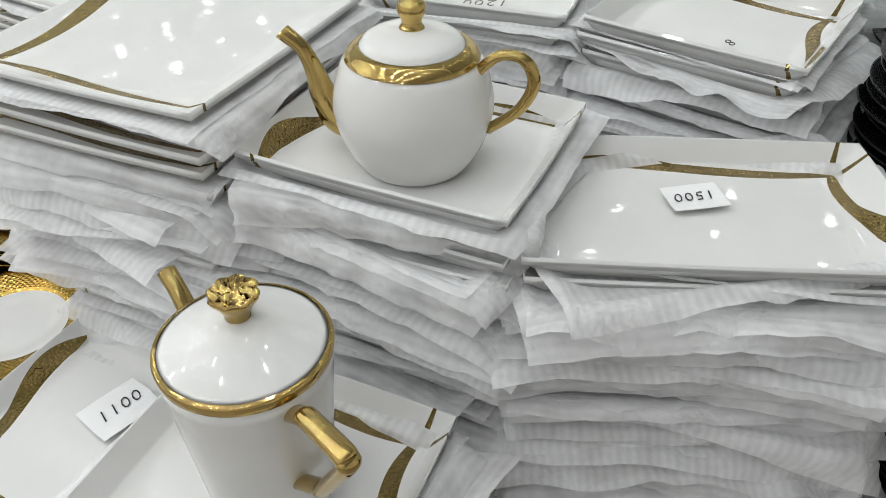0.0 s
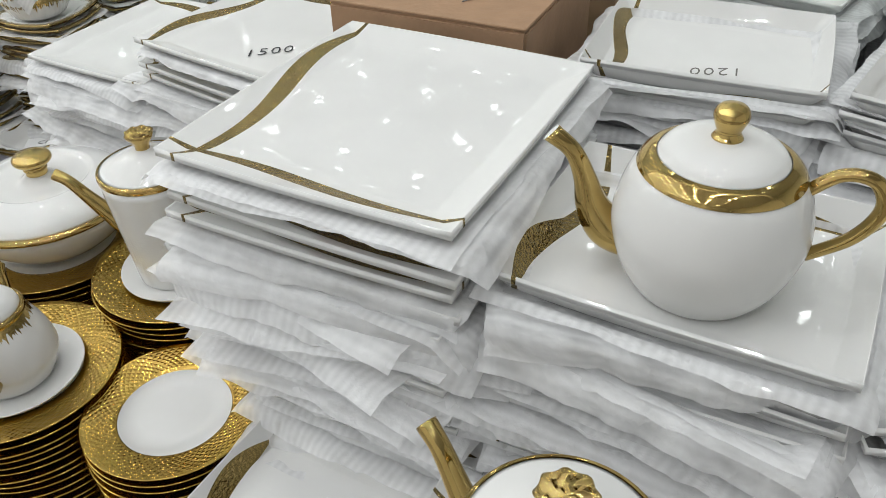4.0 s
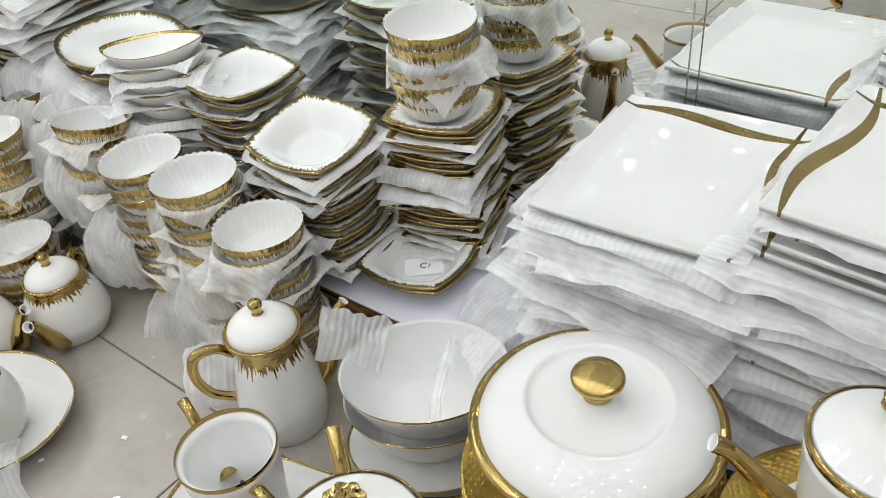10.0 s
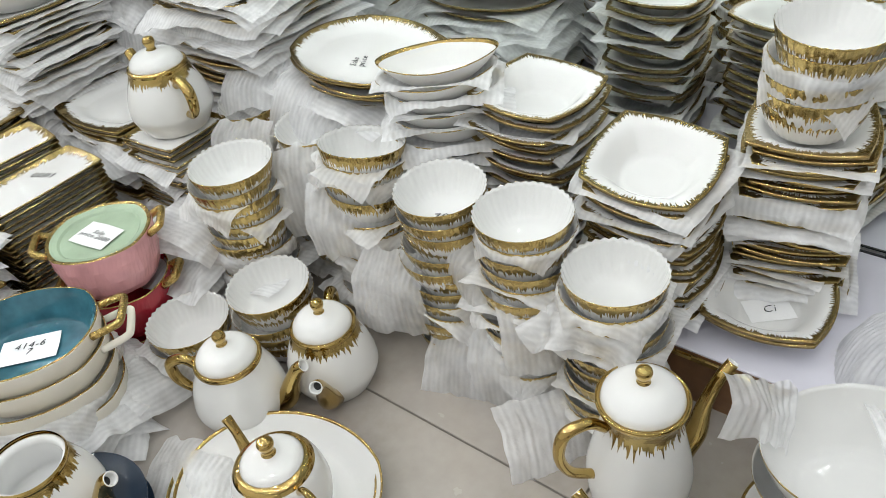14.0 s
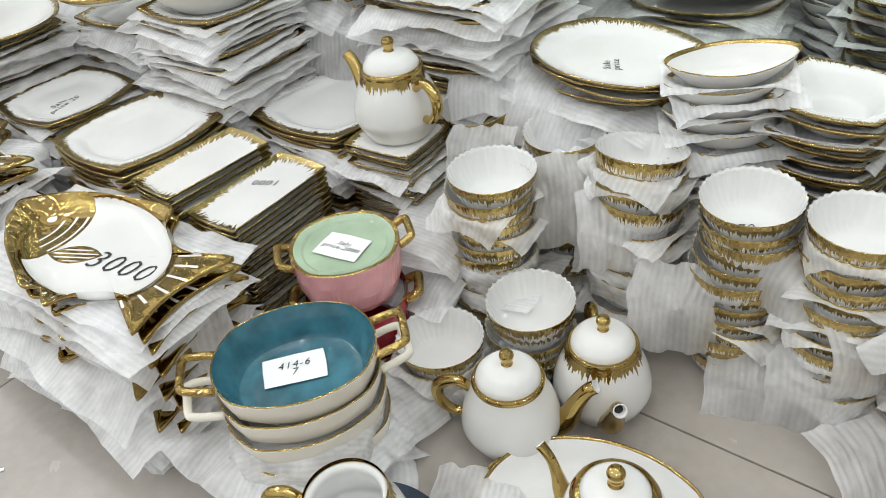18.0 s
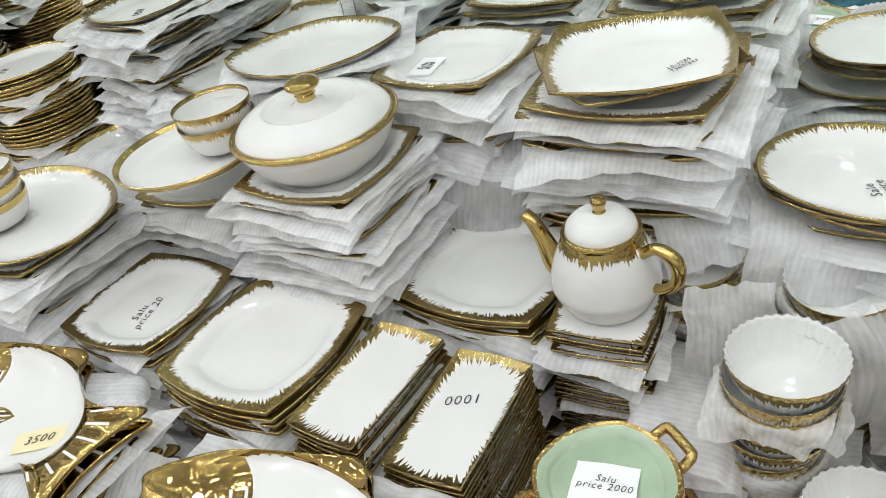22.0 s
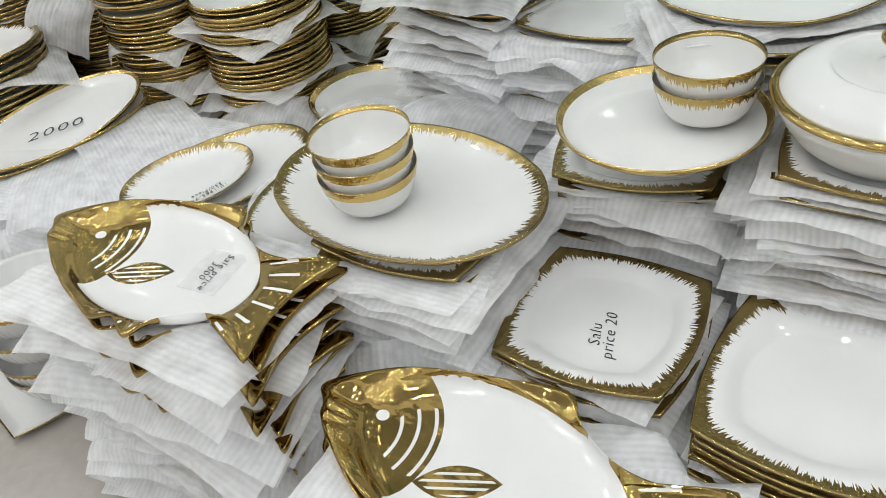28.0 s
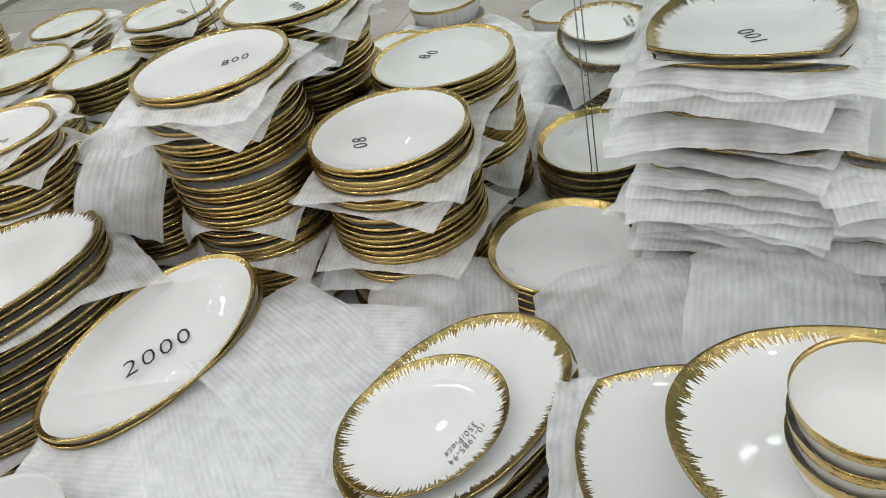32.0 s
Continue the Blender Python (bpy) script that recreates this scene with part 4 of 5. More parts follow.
def tureen(x, y, z, rz, label):
    e = thing("tureen", None, pose(x, y, z, 0, 0, rz), label, "tureen", "tureens")
    part("bowl", lathe("bowl", smooth_profile([(0.088, 0.0), (0.094, 0.003), (0.125, 0.03), (0.146, 0.065), (0.150, 0.082)], 5)[::-1], M["white"], 72), e)
    part("rim_band", lathe("rim_band", smooth_profile([(0.1505, 0.079), (0.157, 0.084), (0.1585, 0.089), (0.153, 0.0935), (0.1445, 0.091)], 4), M["gold"], 72, True, 1.0, False), e, None, "broad gold rim band")
    o = part("lid", lathe("lid", smooth_profile([(0.1455, 0.091), (0.1445, 0.095), (0.134, 0.107), (0.114, 0.1185), (0.096, 0.1245), (0.091, 0.1255), (0.087, 0.1245), (0.078, 0.1195), (0.056, 0.1175), (0.034, 0.1205), (0.019, 0.1310)], 5)[::-1], M["white"], 72), e, None, "white domed lid with a raised ring")
    part("knob", lathe("knob", smooth_profile([(0.018, 0.130), (0.0175, 0.139), (0.020, 0.1405), (0.0185, 0.146), (0.030, 0.154), (0.0325, 0.160), (0.029, 0.166), (0.015, 0.1705), (0.001, 0.171)], 4), M["gold"], 32), o, None, "gold mushroom knob")
tureen(-1.487, 0.668, 0.263, 0, "large lidded white tureen with gold rim on gold plates")
tureen(-3.806, 0.742, 0.535, 0, "large lidded white tureen with gold rim on square plates")

# ---- second stretch: floor dishes, salad bowls, bowls ----
thing("dinner_plate", D["salad_saucer"], pose(-1.815, 0.712, 0.030, 0, 0, 36), "white plate with gold line under salad bowls", "plate", "salad plates")
thing("dinner_plate", D["salad_saucer"], pose(-1.815, 0.725, 0.0, 0, 0, 33), "white plate with gold line under salad bowls", "plate", "salad plates")
for i, z in enumerate((0.052, 0.112)):
    thing("salad_bowl", D["salad"], pose(-1.822 + 0.003 * i, 0.718, z, 0, 0, 36 + i), "large white salad bowl with thin gold line", "bowl", "salad bowls")
D["floor_tray"] = dish("tray", 0.19, 0.110, 5, 0.022, 0.78, M["rim_line"], 4.5, 0.004, 96, n_gold=5)
thing("serving_tray", D["floor_tray"], pose(-1.958, 0.452, 0.0, 0, 0, 14), "white tray with two thin gold lines on the floor", "tray")
D["floor_dish"] = dish("platter", 0.182, 0.150, 2.1, 0.045, 0.7, M["rim_line"], 2.1, 0.004, 96)
thing("platter", D["floor_dish"], pose(-2.575, 0.290, 0.012, 0, 0, 10), "white oval dish with gold line holding a teapot", "platter", "oval dishes")
thing("platter", D["floor_dish"], pose(-2.590, 0.285, 0.0, 0, 0, 18), "white oval dish with gold line holding a teapot", "platter", "oval dishes")
D["navy"] = dish("plate", 0.13, 0.13, 2, 0.022, 0.7, M["navy"], 2, 0.004, 64)
stack(D["navy"], "dinner_plate", "dark navy glazed plate", "plate", "navy plates", -2.82, 0.05, 0.066, FL, 0.014, 0.022, tissue=0)

BOWLS = [  # x, y, rim, base, tilt
    (-2.972, 0.640, 0.370, FL, (1, 0)), (-2.750, 0.772, 0.398, FL, (-11, 0)), (-2.545, 0.757, 0.378, FL, (3, 0)), (-2.376, 0.755, 0.385, FL, (0, 0)),
    (-2.210, 0.750, 0.332, FL, (-1, 0)), (-2.848, 0.560, 0.175, FL, (3, 0)), (-2.970, 0.435, 0.122, FL, (0, 0)), (-3.158, 0.868, 0.362, DK, (10, 0)), (-2.928, 0.832, 0.372, FL, (6, 0)),
]
BOWL_TOP = []
for i, (x, y, top, base, tl) in enumerate(BOWLS):
    BOWL_TOP.append(stack(D["bowl"], "rice_bowl", L["bowl"], "bowl", "stacked rice bowls", x, y, top, base, 0.027, 0.064, 0, 0.005, 20, 0.38, (0.080, 0.080), 0.024, tl, i, fan=(-0.03, 0.015) if i == 0 else (0, 0), n=2, well=0.5, bow=2.9, lift=0.9, droop=2.1))
stack(D["bowl"], "rice_bowl", L["bowl"], "bowl", "stacked rice bowls", -2.052, 1.100, 0.614, 0.425, 0.027, 0.064, 0, 0.006, 20, 0.3, (0.080, 0.080), 0.03, (3, 3), 31, n=2, well=0.5, bow=2.9, lift=0.9, droop=1.9)
stack(D["sq20"], "square_plate", L["sq"], "plate", "small square plates", -2.060, 1.122, 0.432, DK, 0.014, 0.018, 12, 0.006, 5, 0.5, (0.094, 0.094), 0.009, (0, 0), 32)
stack(D["sqbowl"], "square_bowl", "white square bowl with pointed corners and gold brushed rim", "bowl", "square bowls", -2.045, 0.985, 0.178, DK, 0.02, 0.046, 8, tissue=0)
stack(D["sqbowl"], "square_bowl", "white square bowl with pointed corners and gold brushed rim", "bowl", "square bowls", -2.250, 0.952, 0.412, DK, 0.020, 0.046, 4, 0.005, 3, 0.5, (0.1, 0.1), 0.010, (8, 5), 33, fan=(0.02, 0.0))
stack(D["sqbowl"], "square_bowl", "white square bowl with pointed corners and gold brushed rim", "bowl", "square bowls", -2.500, 1.000, 0.460, DK, 0.022, 0.046, -4, 0.008, 3, 0.42, (0.1, 0.1), 0.008, (0, 2), 34)
stack(D["boat_s"], "boat_dish", "small white boat-shaped dish with thin gold rim", "bowl", "boat dishes", -2.658, 0.924, 0.522, DK, 0.030, 0.044, 35, 0.006, 6, 0.7, (0.105, 0.068), 0.010, (0, -3), 35, n=2)
T_A4 = stack(D["oval36"], "oval_platter", L["oval"], "platter", "oval platters", -2.905, 0.990, 0.468, 0.42, 0.016, 0.024, -12, 0.010, 8, 0.3, (0.185, 0.14), 0.03, (0, 0), 36, n=2)
stack(D["oval36"], "oval_platter", L["oval"], "platter", "oval platters", -2.930, 1.020, 0.412, DK, 0.020, 0.024, -6, 0.010, 8, 0.8, (0.185, 0.14), 0.03, (0, 0), 37, n=2)

# ---- third stretch: small squares, rectangles, fish, casseroles ----
stack(D["sq16"], "square_plate", "small white square plate with gold brushed edge", "plate", "small square plates", -3.257, 0.706, 0.340, FL, 0.013, 0.012, 4, 0.003, 1.5, 0.35, (0.07, 0.07), 0.03, (0, 0), 41)
T_RECT = stack(D["rect"], "rectangular_plate", L["rect"], "plate", "rectangular plates", -3.395, 0.432, 0.318, FL, 0.0135, 0.013, 1, 0.002, 0.8, 0.0, None, 0.03, (0, 0), 42)
stack(D["rect"], "rectangular_plate", L["rect"], "plate", "rectangular plates", -3.560, 0.428, 0.340, FL, 0.0135, 0.013, -4, 0.002, 0.8, 0.25, (0.06, 0.12), 0.03, (0, 0), 43)
stack(D["sq30"], "square_plate", L["sq"], "plate", "square plates", -3.500, 0.765, 0.334, FL, 0.015, 0.020, -1, 0.004, 1.5, 0.4, (0.13, 0.13), 0.03, (0, 0), 44)
stack(D["sq30"], "square_plate", L["sq"], "plate", "square plates", -3.798, 0.442, 0.350, FL, 0.016, 0.020, -2, 0.005, 2, 0.6, (0.12, 0.12), 0.03, (0, 0), 45)
T_PLA = stack(D["sq26"], "square_plate", L["sq"], "plate", "square plates", -4.106, 0.455, 0.362, FL, 0.016, 0.020, 0, 0.005, 2, 0.6, (0.12, 0.12), 0.04, (0, 0), 46)
stack(D["sq28"], "square_plate", L["sq"], "plate", "square plates", -3.793, 0.735, 0.548, FL, 0.015, 0.020, 1, 0.006, 3, 0.75, (0.14, 0.14), 0.03, (0, 0), 47, 0.5)
stack(D["sq35"], "square_plate", "large white square plate with gold brush-stroke rim", "plate", "large square plates", -3.300, 1.035, 0.598, DK, 0.018, 0.022, 0, 0.006, 2, 0.62, (0.17, 0.17), 0.032, (0, 0), 48, 0.8)
T_DIA = stack(D["diamond"], "pointed_platter", "white pointed platter with broad gold brushed rim", "platter", "pointed platters", -3.290, 1.012, 0.650, 0.595, 0.02, 0.034, 20, 0.012, 12, 0, None, 0.03, (0, 0), 49)
stack(D["sq28"], "square_plate", L["sq"], "plate", "square plates", -3.672, 1.050, 0.615, DK, 0.018, 0.020, -3, 0.006, 3, 0.7, (0.13, 0.13), 0.05, (0, 0), 50)
stack(D["boat"], "boat_platter", "white boat-shaped platter with gold brush-stroke rim", "platter", "boat platters", -4.016, 1.021, 0.647, DK, 0.022, 0.034, 27, 0.010, 4, 0.8, (0.19, 0.14), 0.03, (0, 0), 51, n=2)
stack(D["rsq"], "rounded_platter", "white rounded platter with gold brush-stroke rim", "platter", "rounded platters", -4.352, 1.075, 0.552, DK, 0.018, 0.024, -4, 0.006, 4, 0.8, (0.15, 0.125), 0.03, (0, 0), 52)
T_NUMR = stack(D["rsq"], "rounded_platter", "white rounded platter with gold brush-stroke rim", "platter", "rounded platters", -4.632, 1.105, 0.716, DK, 0.015, 0.024, -8, 0.006, 3, 0.6, (0.15, 0.125), 0.03, (0, 0), 53)
stack(D["round33"], "round_plate", L["round"], "plate", "round plates", -4.100, 0.683, 0.576, 0.54, 0.02, 0.030, 0, tissue=0)
stack(D["sq26"], "square_plate", L["sq"], "plate", "square plates", -4.150, 0.755, 0.474, FL, 0.016, 0.020, 8, 0.012, 5, 0.7, (0.13, 0.13), 0.045, (0, 0), 54)
for i in range(2):
    thing("rice_bowl", D["cup_brush"], pose(-4.050, 0.732, 0.558 + 0.032 * i, 0, 0, 40 * i), "small white bowl with gold rim nested on a plate", "bowl", "nested bowls")
stack(D["oval50"], "oval_platter", L["oval"], "platter", "oval platters", -4.446, 0.485, 0.506, 0.480, 0.02, 0.026, -8.4, tissue=0)
stack(D["sq28"], "square_plate", L["sq"], "plate", "square plates", -4.405, 0.465, 0.472, FL, 0.016, 0.020, 0, 0.008, 3, 0.8, (0.14, 0.14), 0.045, (0, 0), 55, 0.6)
for i in range(3):
    thing("rice_bowl", D["cup"], pose(-4.484, 0.450, 0.492 + 0.031 * i, 0, 0, 30 * i), "small white bowl with gold rim nested on a plate", "bowl", "nested bowls")

def fish_shader(t):
    sep = t.nodes.new("ShaderNodeSeparateXYZ")
    t.links.new(coords(t), sep.inputs[0])
    x, y = sep.outputs[0], sep.outputs[1]
    def ell(cx, cy, rx, ry):
        a = math_n(t, "DIVIDE", math_n(t, "SUBTRACT", x, cx), rx)
        b = math_n(t, "DIVIDE", math_n(t, "SUBTRACT", y, cy), ry)
        return math_n(t, "ADD", math_n(t, "MULTIPLY", a, a), math_n(t, "MULTIPLY", b, b))
    def AND(a, b): return math_n(t, "MULTIPLY", a, b)
    def OR(a, b): return math_n(t, "MAXIMUM", a, b)
    def NOT(a): return math_n(t, "SUBTRACT", 1.0, a)
    def slant(cx, cy, rx, ry, deg):
        c, s = math.cos(math.radians(deg)), math.sin(math.radians(deg))
        dx, dy = math_n(t, "SUBTRACT", x, cx), math_n(t, "SUBTRACT", y, cy)
        a = math_n(t, "ADD", math_n(t, "MULTIPLY", dx, c / rx), math_n(t, "MULTIPLY", dy, s / rx))
        b = math_n(t, "ADD", math_n(t, "MULTIPLY", dx, -s / ry), math_n(t, "MULTIPLY", dy, c / ry))
        return math_n(t, "ADD", math_n(t, "MULTIPLY", a, a), math_n(t, "MULTIPLY", b, b)), a, b
    well, _, _ = slant(-0.020, 0.014, 0.198, 0.118, -12)
    body = math_n(t, "LESS_THAN", well, 1.0)
    dh = math_n(t, "SQRT", ell(-0.228, 0.0, 1.0, 1.0))
    head = math_n(t, "LESS_THAN", dh, 0.136)
    arcs = AND(math_n(t, "GREATER_THAN", math_n(t, "SINE", math_n(t, "MULTIPLY", dh, 262.0)), 0.78), AND(math_n(t, "GREATER_THAN", dh, 0.070), math_n(t, "LESS_THAN", ell(-0.118, 0.022, 0.052, 0.056), 1.0)))
    eye = math_n(t, "LESS_THAN", ell(-0.190, 0.036, 0.009, 0.009), 1.0)
    _, along, across = slant(-0.044, -0.016, 0.058, 0.026, 22)
    side = math_n(t, "SUBTRACT", math_n(t, "SUBTRACT", 1.0, math_n(t, "MULTIPLY", along, along)), math_n(t, "ABSOLUTE", across))
    fin = math_n(t, "GREATER_THAN", side, 0.0)
    fin_lines = AND(math_n(t, "GREATER_THAN", side, 0.22), math_n(t, "GREATER_THAN", math_n(t, "SINE", math_n(t, "MULTIPLY", across, 15.0)), 0.45))
    inner_gold = OR(AND(head, NOT(OR(arcs, eye))), AND(fin, NOT(fin_lines)))
    ang = math_n(t, "ARCTAN2", y, math_n(t, "SUBTRACT", x, 0.03))
    streak = math_n(t, "GREATER_THAN", math_n(t, "SINE", math_n(t, "MULTIPLY", ang, 36.0)), 0.88)
    zone = AND(math_n(t, "GREATER_THAN", well, 1.22), math_n(t, "LESS_THAN", ell(0.045, 0.0, 0.200, 0.128), 1.0))
    back = math_n(t, "GREATER_THAN", x, -0.06)
    flank = AND(NOT(body), NOT(AND(AND(streak, zone), back)))
    return AND(OR(AND(body, inner_gold), flank), NOT(eye))
M["fish"] = two_coat("gold_fish_glaze", fish_shader, 0.10, 0.10, 34, (0.42, 0.295, 0.10))

def fish_plate():
    """A flat fish: tail towards +x, with a raised flange round an oval well."""
    outline = [(-0.268, 0.008), (-0.288, 0.042), (-0.220, 0.097), (-0.158, 0.123), (-0.058, 0.144), (0.034, 0.158), (0.072, 0.111), (0.130, 0.075), (0.195, 0.070), (0.268, 0.094), (0.256, 0.048), (0.246, 0.000), (0.246, -0.052), (0.262, -0.122), (0.226, -0.088),
               (0.185, -0.067), (0.120, -0.076), (0.078, -0.112), (0.060, -0.145), (0.012, -0.120), (-0.025, -0.133), (-0.078, -0.112), (-0.166, -0.074), (-0.225, -0.036), (-0.258, -0.012)]
    pts = smooth_path([(*p, 0) for p in outline + outline[:1]], 5)[:-1]
    seg = len(pts)
    def inner(p, k):
        c, s = math.cos(math.radians(-12)), math.sin(math.radians(-12))
        dx, dy = p[0] + 0.020, p[1] - 0.014
        t = math.atan2((-s * dx + c * dy) / 0.118, (c * dx + s * dy) / 0.198)
        ex, ey = 0.198 * math.cos(t), 0.118 * math.sin(t)
        q = np.array((-0.020 + c * ex - s * ey, 0.014 + s * ex + c * ey))
        return q * (1 - k) + np.array(p[:2]) * k
    c = np.array((-0.020, 0.014))
    rows = []
    for s in (0.03, 0.5, 0.8, 0.93): rows.append([(*(c + (inner(p, 0) - c) * s), 0.006 + 0.004 * (s > 0.9)) for p in pts])
    for k, z in ((0.0, 0.016), (0.08, 0.021), (0.35, 0.024), (0.7, 0.027), (0.95, 0.029), (1.0, 0.028)):
        rows.append([(*inner(p, k), z + (0.0012 * math.sin(i * 1.3) if 0.2 < k < 0.9 else 0)) for i, p in enumerate(pts)])
    rows.append([(*p[:2], 0.022) for p in pts])
    rows.append([(*inner(p, 0.3), 0.016) for p in pts])
    for s, z in ((0.93, 0.004), (0.8, 0.0), (0.03, 0.001)): rows.append([(*(c + (inner(p, 0) - c) * s), z) for p in pts])
    verts = [v for r in rows for v in r]
    f = ring_faces(len(rows), seg)
    return mesh_of("fish_plate", verts, f, M["fish"])
FISH = fish_plate()
FISH_TOP = []
for x, y, top, rz, s in ((-3.500, 0.130, 0.338, 4, 61), (-4.128, 0.138, 0.372, 0, 62), (-4.718, 0.205, 0.488, 2, 63)):
    lab = "white fish-shaped serving plate with gold head, fins and tail"
    FISH_TOP.append(stack(FISH, "fish_plate", lab, "plate", "fish plates", x, y, top, FL, 0.026, 0.029, rz, 0.005, 2.5, 1.9, (0.225, 0.112), 0.046, (0, 0), s, 0.9, n=4, well=5.0))

def casserole(x, y, z, rz, a, b, h, inside, outside, label, facets=False, ear=(0.05, 0.055), shallow=False, handle="hammered", rim=0.980, bar=0.0095):
    e = thing("casserole", None, pose(x, y, z, 0, 0, rz), label, "casserole", "casserole dishes")
    seg, verts, fm = 72, [], []
    low = h - 0.010 if shallow else 0.008
    rows = [(0.05, low, 0), (0.6, low, 0), (0.755, low + 0.0003, 0), (0.775, low + 0.002, 0), (0.80, low + 0.004 if shallow else 0.020, 0), (rim - 0.05, max(h * 0.80, low + 0.006), 0), (rim, h - 0.002, 0), (0.992, h, 1), (1.010, h - 0.002, 1), (1.008, h - 0.005, 2), (1.0, h * 0.7, 2), (0.96, h * 0.4, 2), (0.88, 0.015, 2), (0.80, 0.0, 2), (0.05, 0.001, 2)]
    for j, (s, zz, k) in enumerate(rows):
        for i in range(seg):
            t = 2 * math.pi * i / seg
            r = rad(t, a, b, 2.2) * s
            if facets and k == 2: r *= 1 + 0.022 * (abs(((i + (j % 2) * 3) % 6) - 3) / 3 - 0.5)
            verts.append((r * math.cos(t), r * math.sin(t), zz))
    for j in range(len(rows) - 1): fm += [rows[j + 1][2] if rows[j][2] != 2 else 2] * seg
    fm += [0, 2]
    part("body", mesh_of("body", verts, [q[::-1] for q in ring_faces(len(rows), seg)], [M[inside], M["hammered"], M[outside]], None, not facets, fm), e)
    for s in (0, 180) if ear else ():
        w, l = ear
        pts = [(a * 0.96, -w, h - 0.012), (a + l * 0.5, -w * 0.97, h - 0.004), (a + l * 0.86, -w * 0.88, h), (a + l * 0.97, -w * 0.62, h + 0.001), (a + l * 0.97, w * 0.62, h + 0.001), (a + l * 0.86, w * 0.88, h), (a + l * 0.5, w * 0.97, h - 0.004), (a * 0.96, w, h - 0.012)]
        pts = [(*q, bar) for q in pts]
        part("handle", tube("handle", pts, M[handle], 10, 1.0, 4), e, pose(0, 0, 0, 0, 0, s), "gold loop handle" if handle == "hammered" else "")
    return e
for i, z in enumerate((0.050, 0.100, 0.145, 0.184)):
    casserole(-3.058 + 0.004 * (3 - i), 0.185 - 0.003 * (3 - i), z, 49 + 5 * (3 - i), 0.134, 0.117, 0.070, "teal" if i == 3 else "cream", "cream", "oval teal baking dish with gold loop handles" if i == 3 else "oval cream baking dish with loop handles", handle="hammered" if i != 2 else "cream", ear=(0.042, 0.048) if i > 1 else None, rim=0.988, bar=0.0072)
casserole(-3.165, 0.425, 0.165, 51, 0.102, 0.100, 0.110, "sage", "pink", "round casserole, pink outside and sage inside, gold rim", True, (0.034, 0.022), True, rim=0.93, bar=0.008)
casserole(-3.155, 0.420, 0.060, 40, 0.098, 0.096, 0.104, "red", "red", "round deep red casserole with gold rim", True, (0.030, 0.024))
casserole(-3.155, 0.420, 0.0, 45, 0.098, 0.096, 0.060, "red", "red", "round deep red casserole with gold rim", True, (0.030, 0.024))

wrap_layers([(sheet_arrays(0.136, 0.119, 0.050, RNG, 1.2, 120, 0.004, (RNG.normal(0, 0.02), RNG.normal(0, 0.02)), 2.4), pose(-3.058, 0.180, z, 0, 0, 49 + 20 * k)) for k, z in enumerate((0.040, 0.046, 0.098, 0.104, 0.142))], -3.058, 0.180, 0.0, "white tissue paper between stacked baking dishes")
thing("baking_dish", dish("baking_dish", 0.125, 0.110, 2.2, 0.05, 0.7, M["cream"], 2.2, 0.006, 64), pose(-3.056, 0.180, 0.0, 0, 0, 50), "plain cream baking dish at the foot of a stack", "casserole", "casserole dishes")

# ---- fourth stretch: round stacks, ovals, ribbed bowls ----
T_80B = stack(D["round31"], "round_plate", L["round"], "plate", "round plates", -5.292, 1.090, 0.545, DK, 0.0125, 0.024, 0, 0.003, 20, 0.13, (0.162, 0.162), 0.008, (0, 0), 71, n=2)
T_80A = stack(D["round31"], "round_plate", L["round"], "plate", "round plates", -5.648, 1.080, 0.705, DK, 0.0125, 0.024, 0, 0.004, 20, 0.14, (0.162, 0.162), 0.008, (0, 0), 72, n=2)
stack(D["round26"], "round_plate", L["round"], "plate", "round plates", -5.985, 1.100, 0.520, DK, 0.014, 0.022, 0, 0.004, 20, 0.22, (0.128, 0.128), 0.010, (0, 0), 73, n=2)
T_150 = stack(D["round26"], "round_plate", L["round"], "plate", "round plates", -6.150, 0.920, 0.635, DK, 0.014, 0.022, 0, 0.004, 20, 0.22, (0.128, 0.128), 0.010, (0, 0), 74, n=2)
stack(D["round26"], "round_plate", L["round"], "plate", "round plates", -6.300, 1.110, 0.560, DK, 0.014, 0.022, 0, 0.004, 20, 0.22, (0.128, 0.128), 0.010, (0, 0), 75, n=2)
stack(D["round31"], "round_plate", L["round"], "plate", "round plates", -6.640, 1.080, 0.560, DK, 0.0125, 0.024, 0, 0.004, 20, 0.2, (0.16, 0.16), 0.010, (0, 0), 81, n=2)
stack(D["oval_st"], "oval_platter", L["oval"], "platter", "oval platters", -6.520, 0.700, 0.440, FL, 0.017, 0.026, 70, 0.005, 2, 0.12, (0.255, 0.16), 0.02, (0, 0), 82, n=2)
for x, y, top, sd in ((-6.420, 0.330, 0.430, 84), (-6.860, 0.640, 0.520, 85), (-6.780, 0.280, 0.380, 86), (-7.250, 0.740, 0.560, 87)):
    stack(D["round26"], "round_plate", L["round"], "plate", "round plates", x, y, top, FL, 0.014, 0.022, 0, 0.004, 20, 0.26, (0.13, 0.13), 0.014, (0, 0), sd, n=2)
stack(D["round31"], "round_plate", L["round"], "plate", "round plates", -7.000, 1.060, 0.620, DK, 0.0125, 0.024, 0, 0.004, 20, 0.2, (0.16, 0.16), 0.010, (0, 0), 83, n=2)
stack(D["round30_bowl"], "shallow_bowl", "shallow white bowl with plain gold rim", "bowl", "shallow bowls", -4.956, 1.052, 0.305, DK, 0.018, 0.040, 0, 0.004, 20, 0.15, (0.15, 0.15), 0.02, (0, 0), 76, n=2)
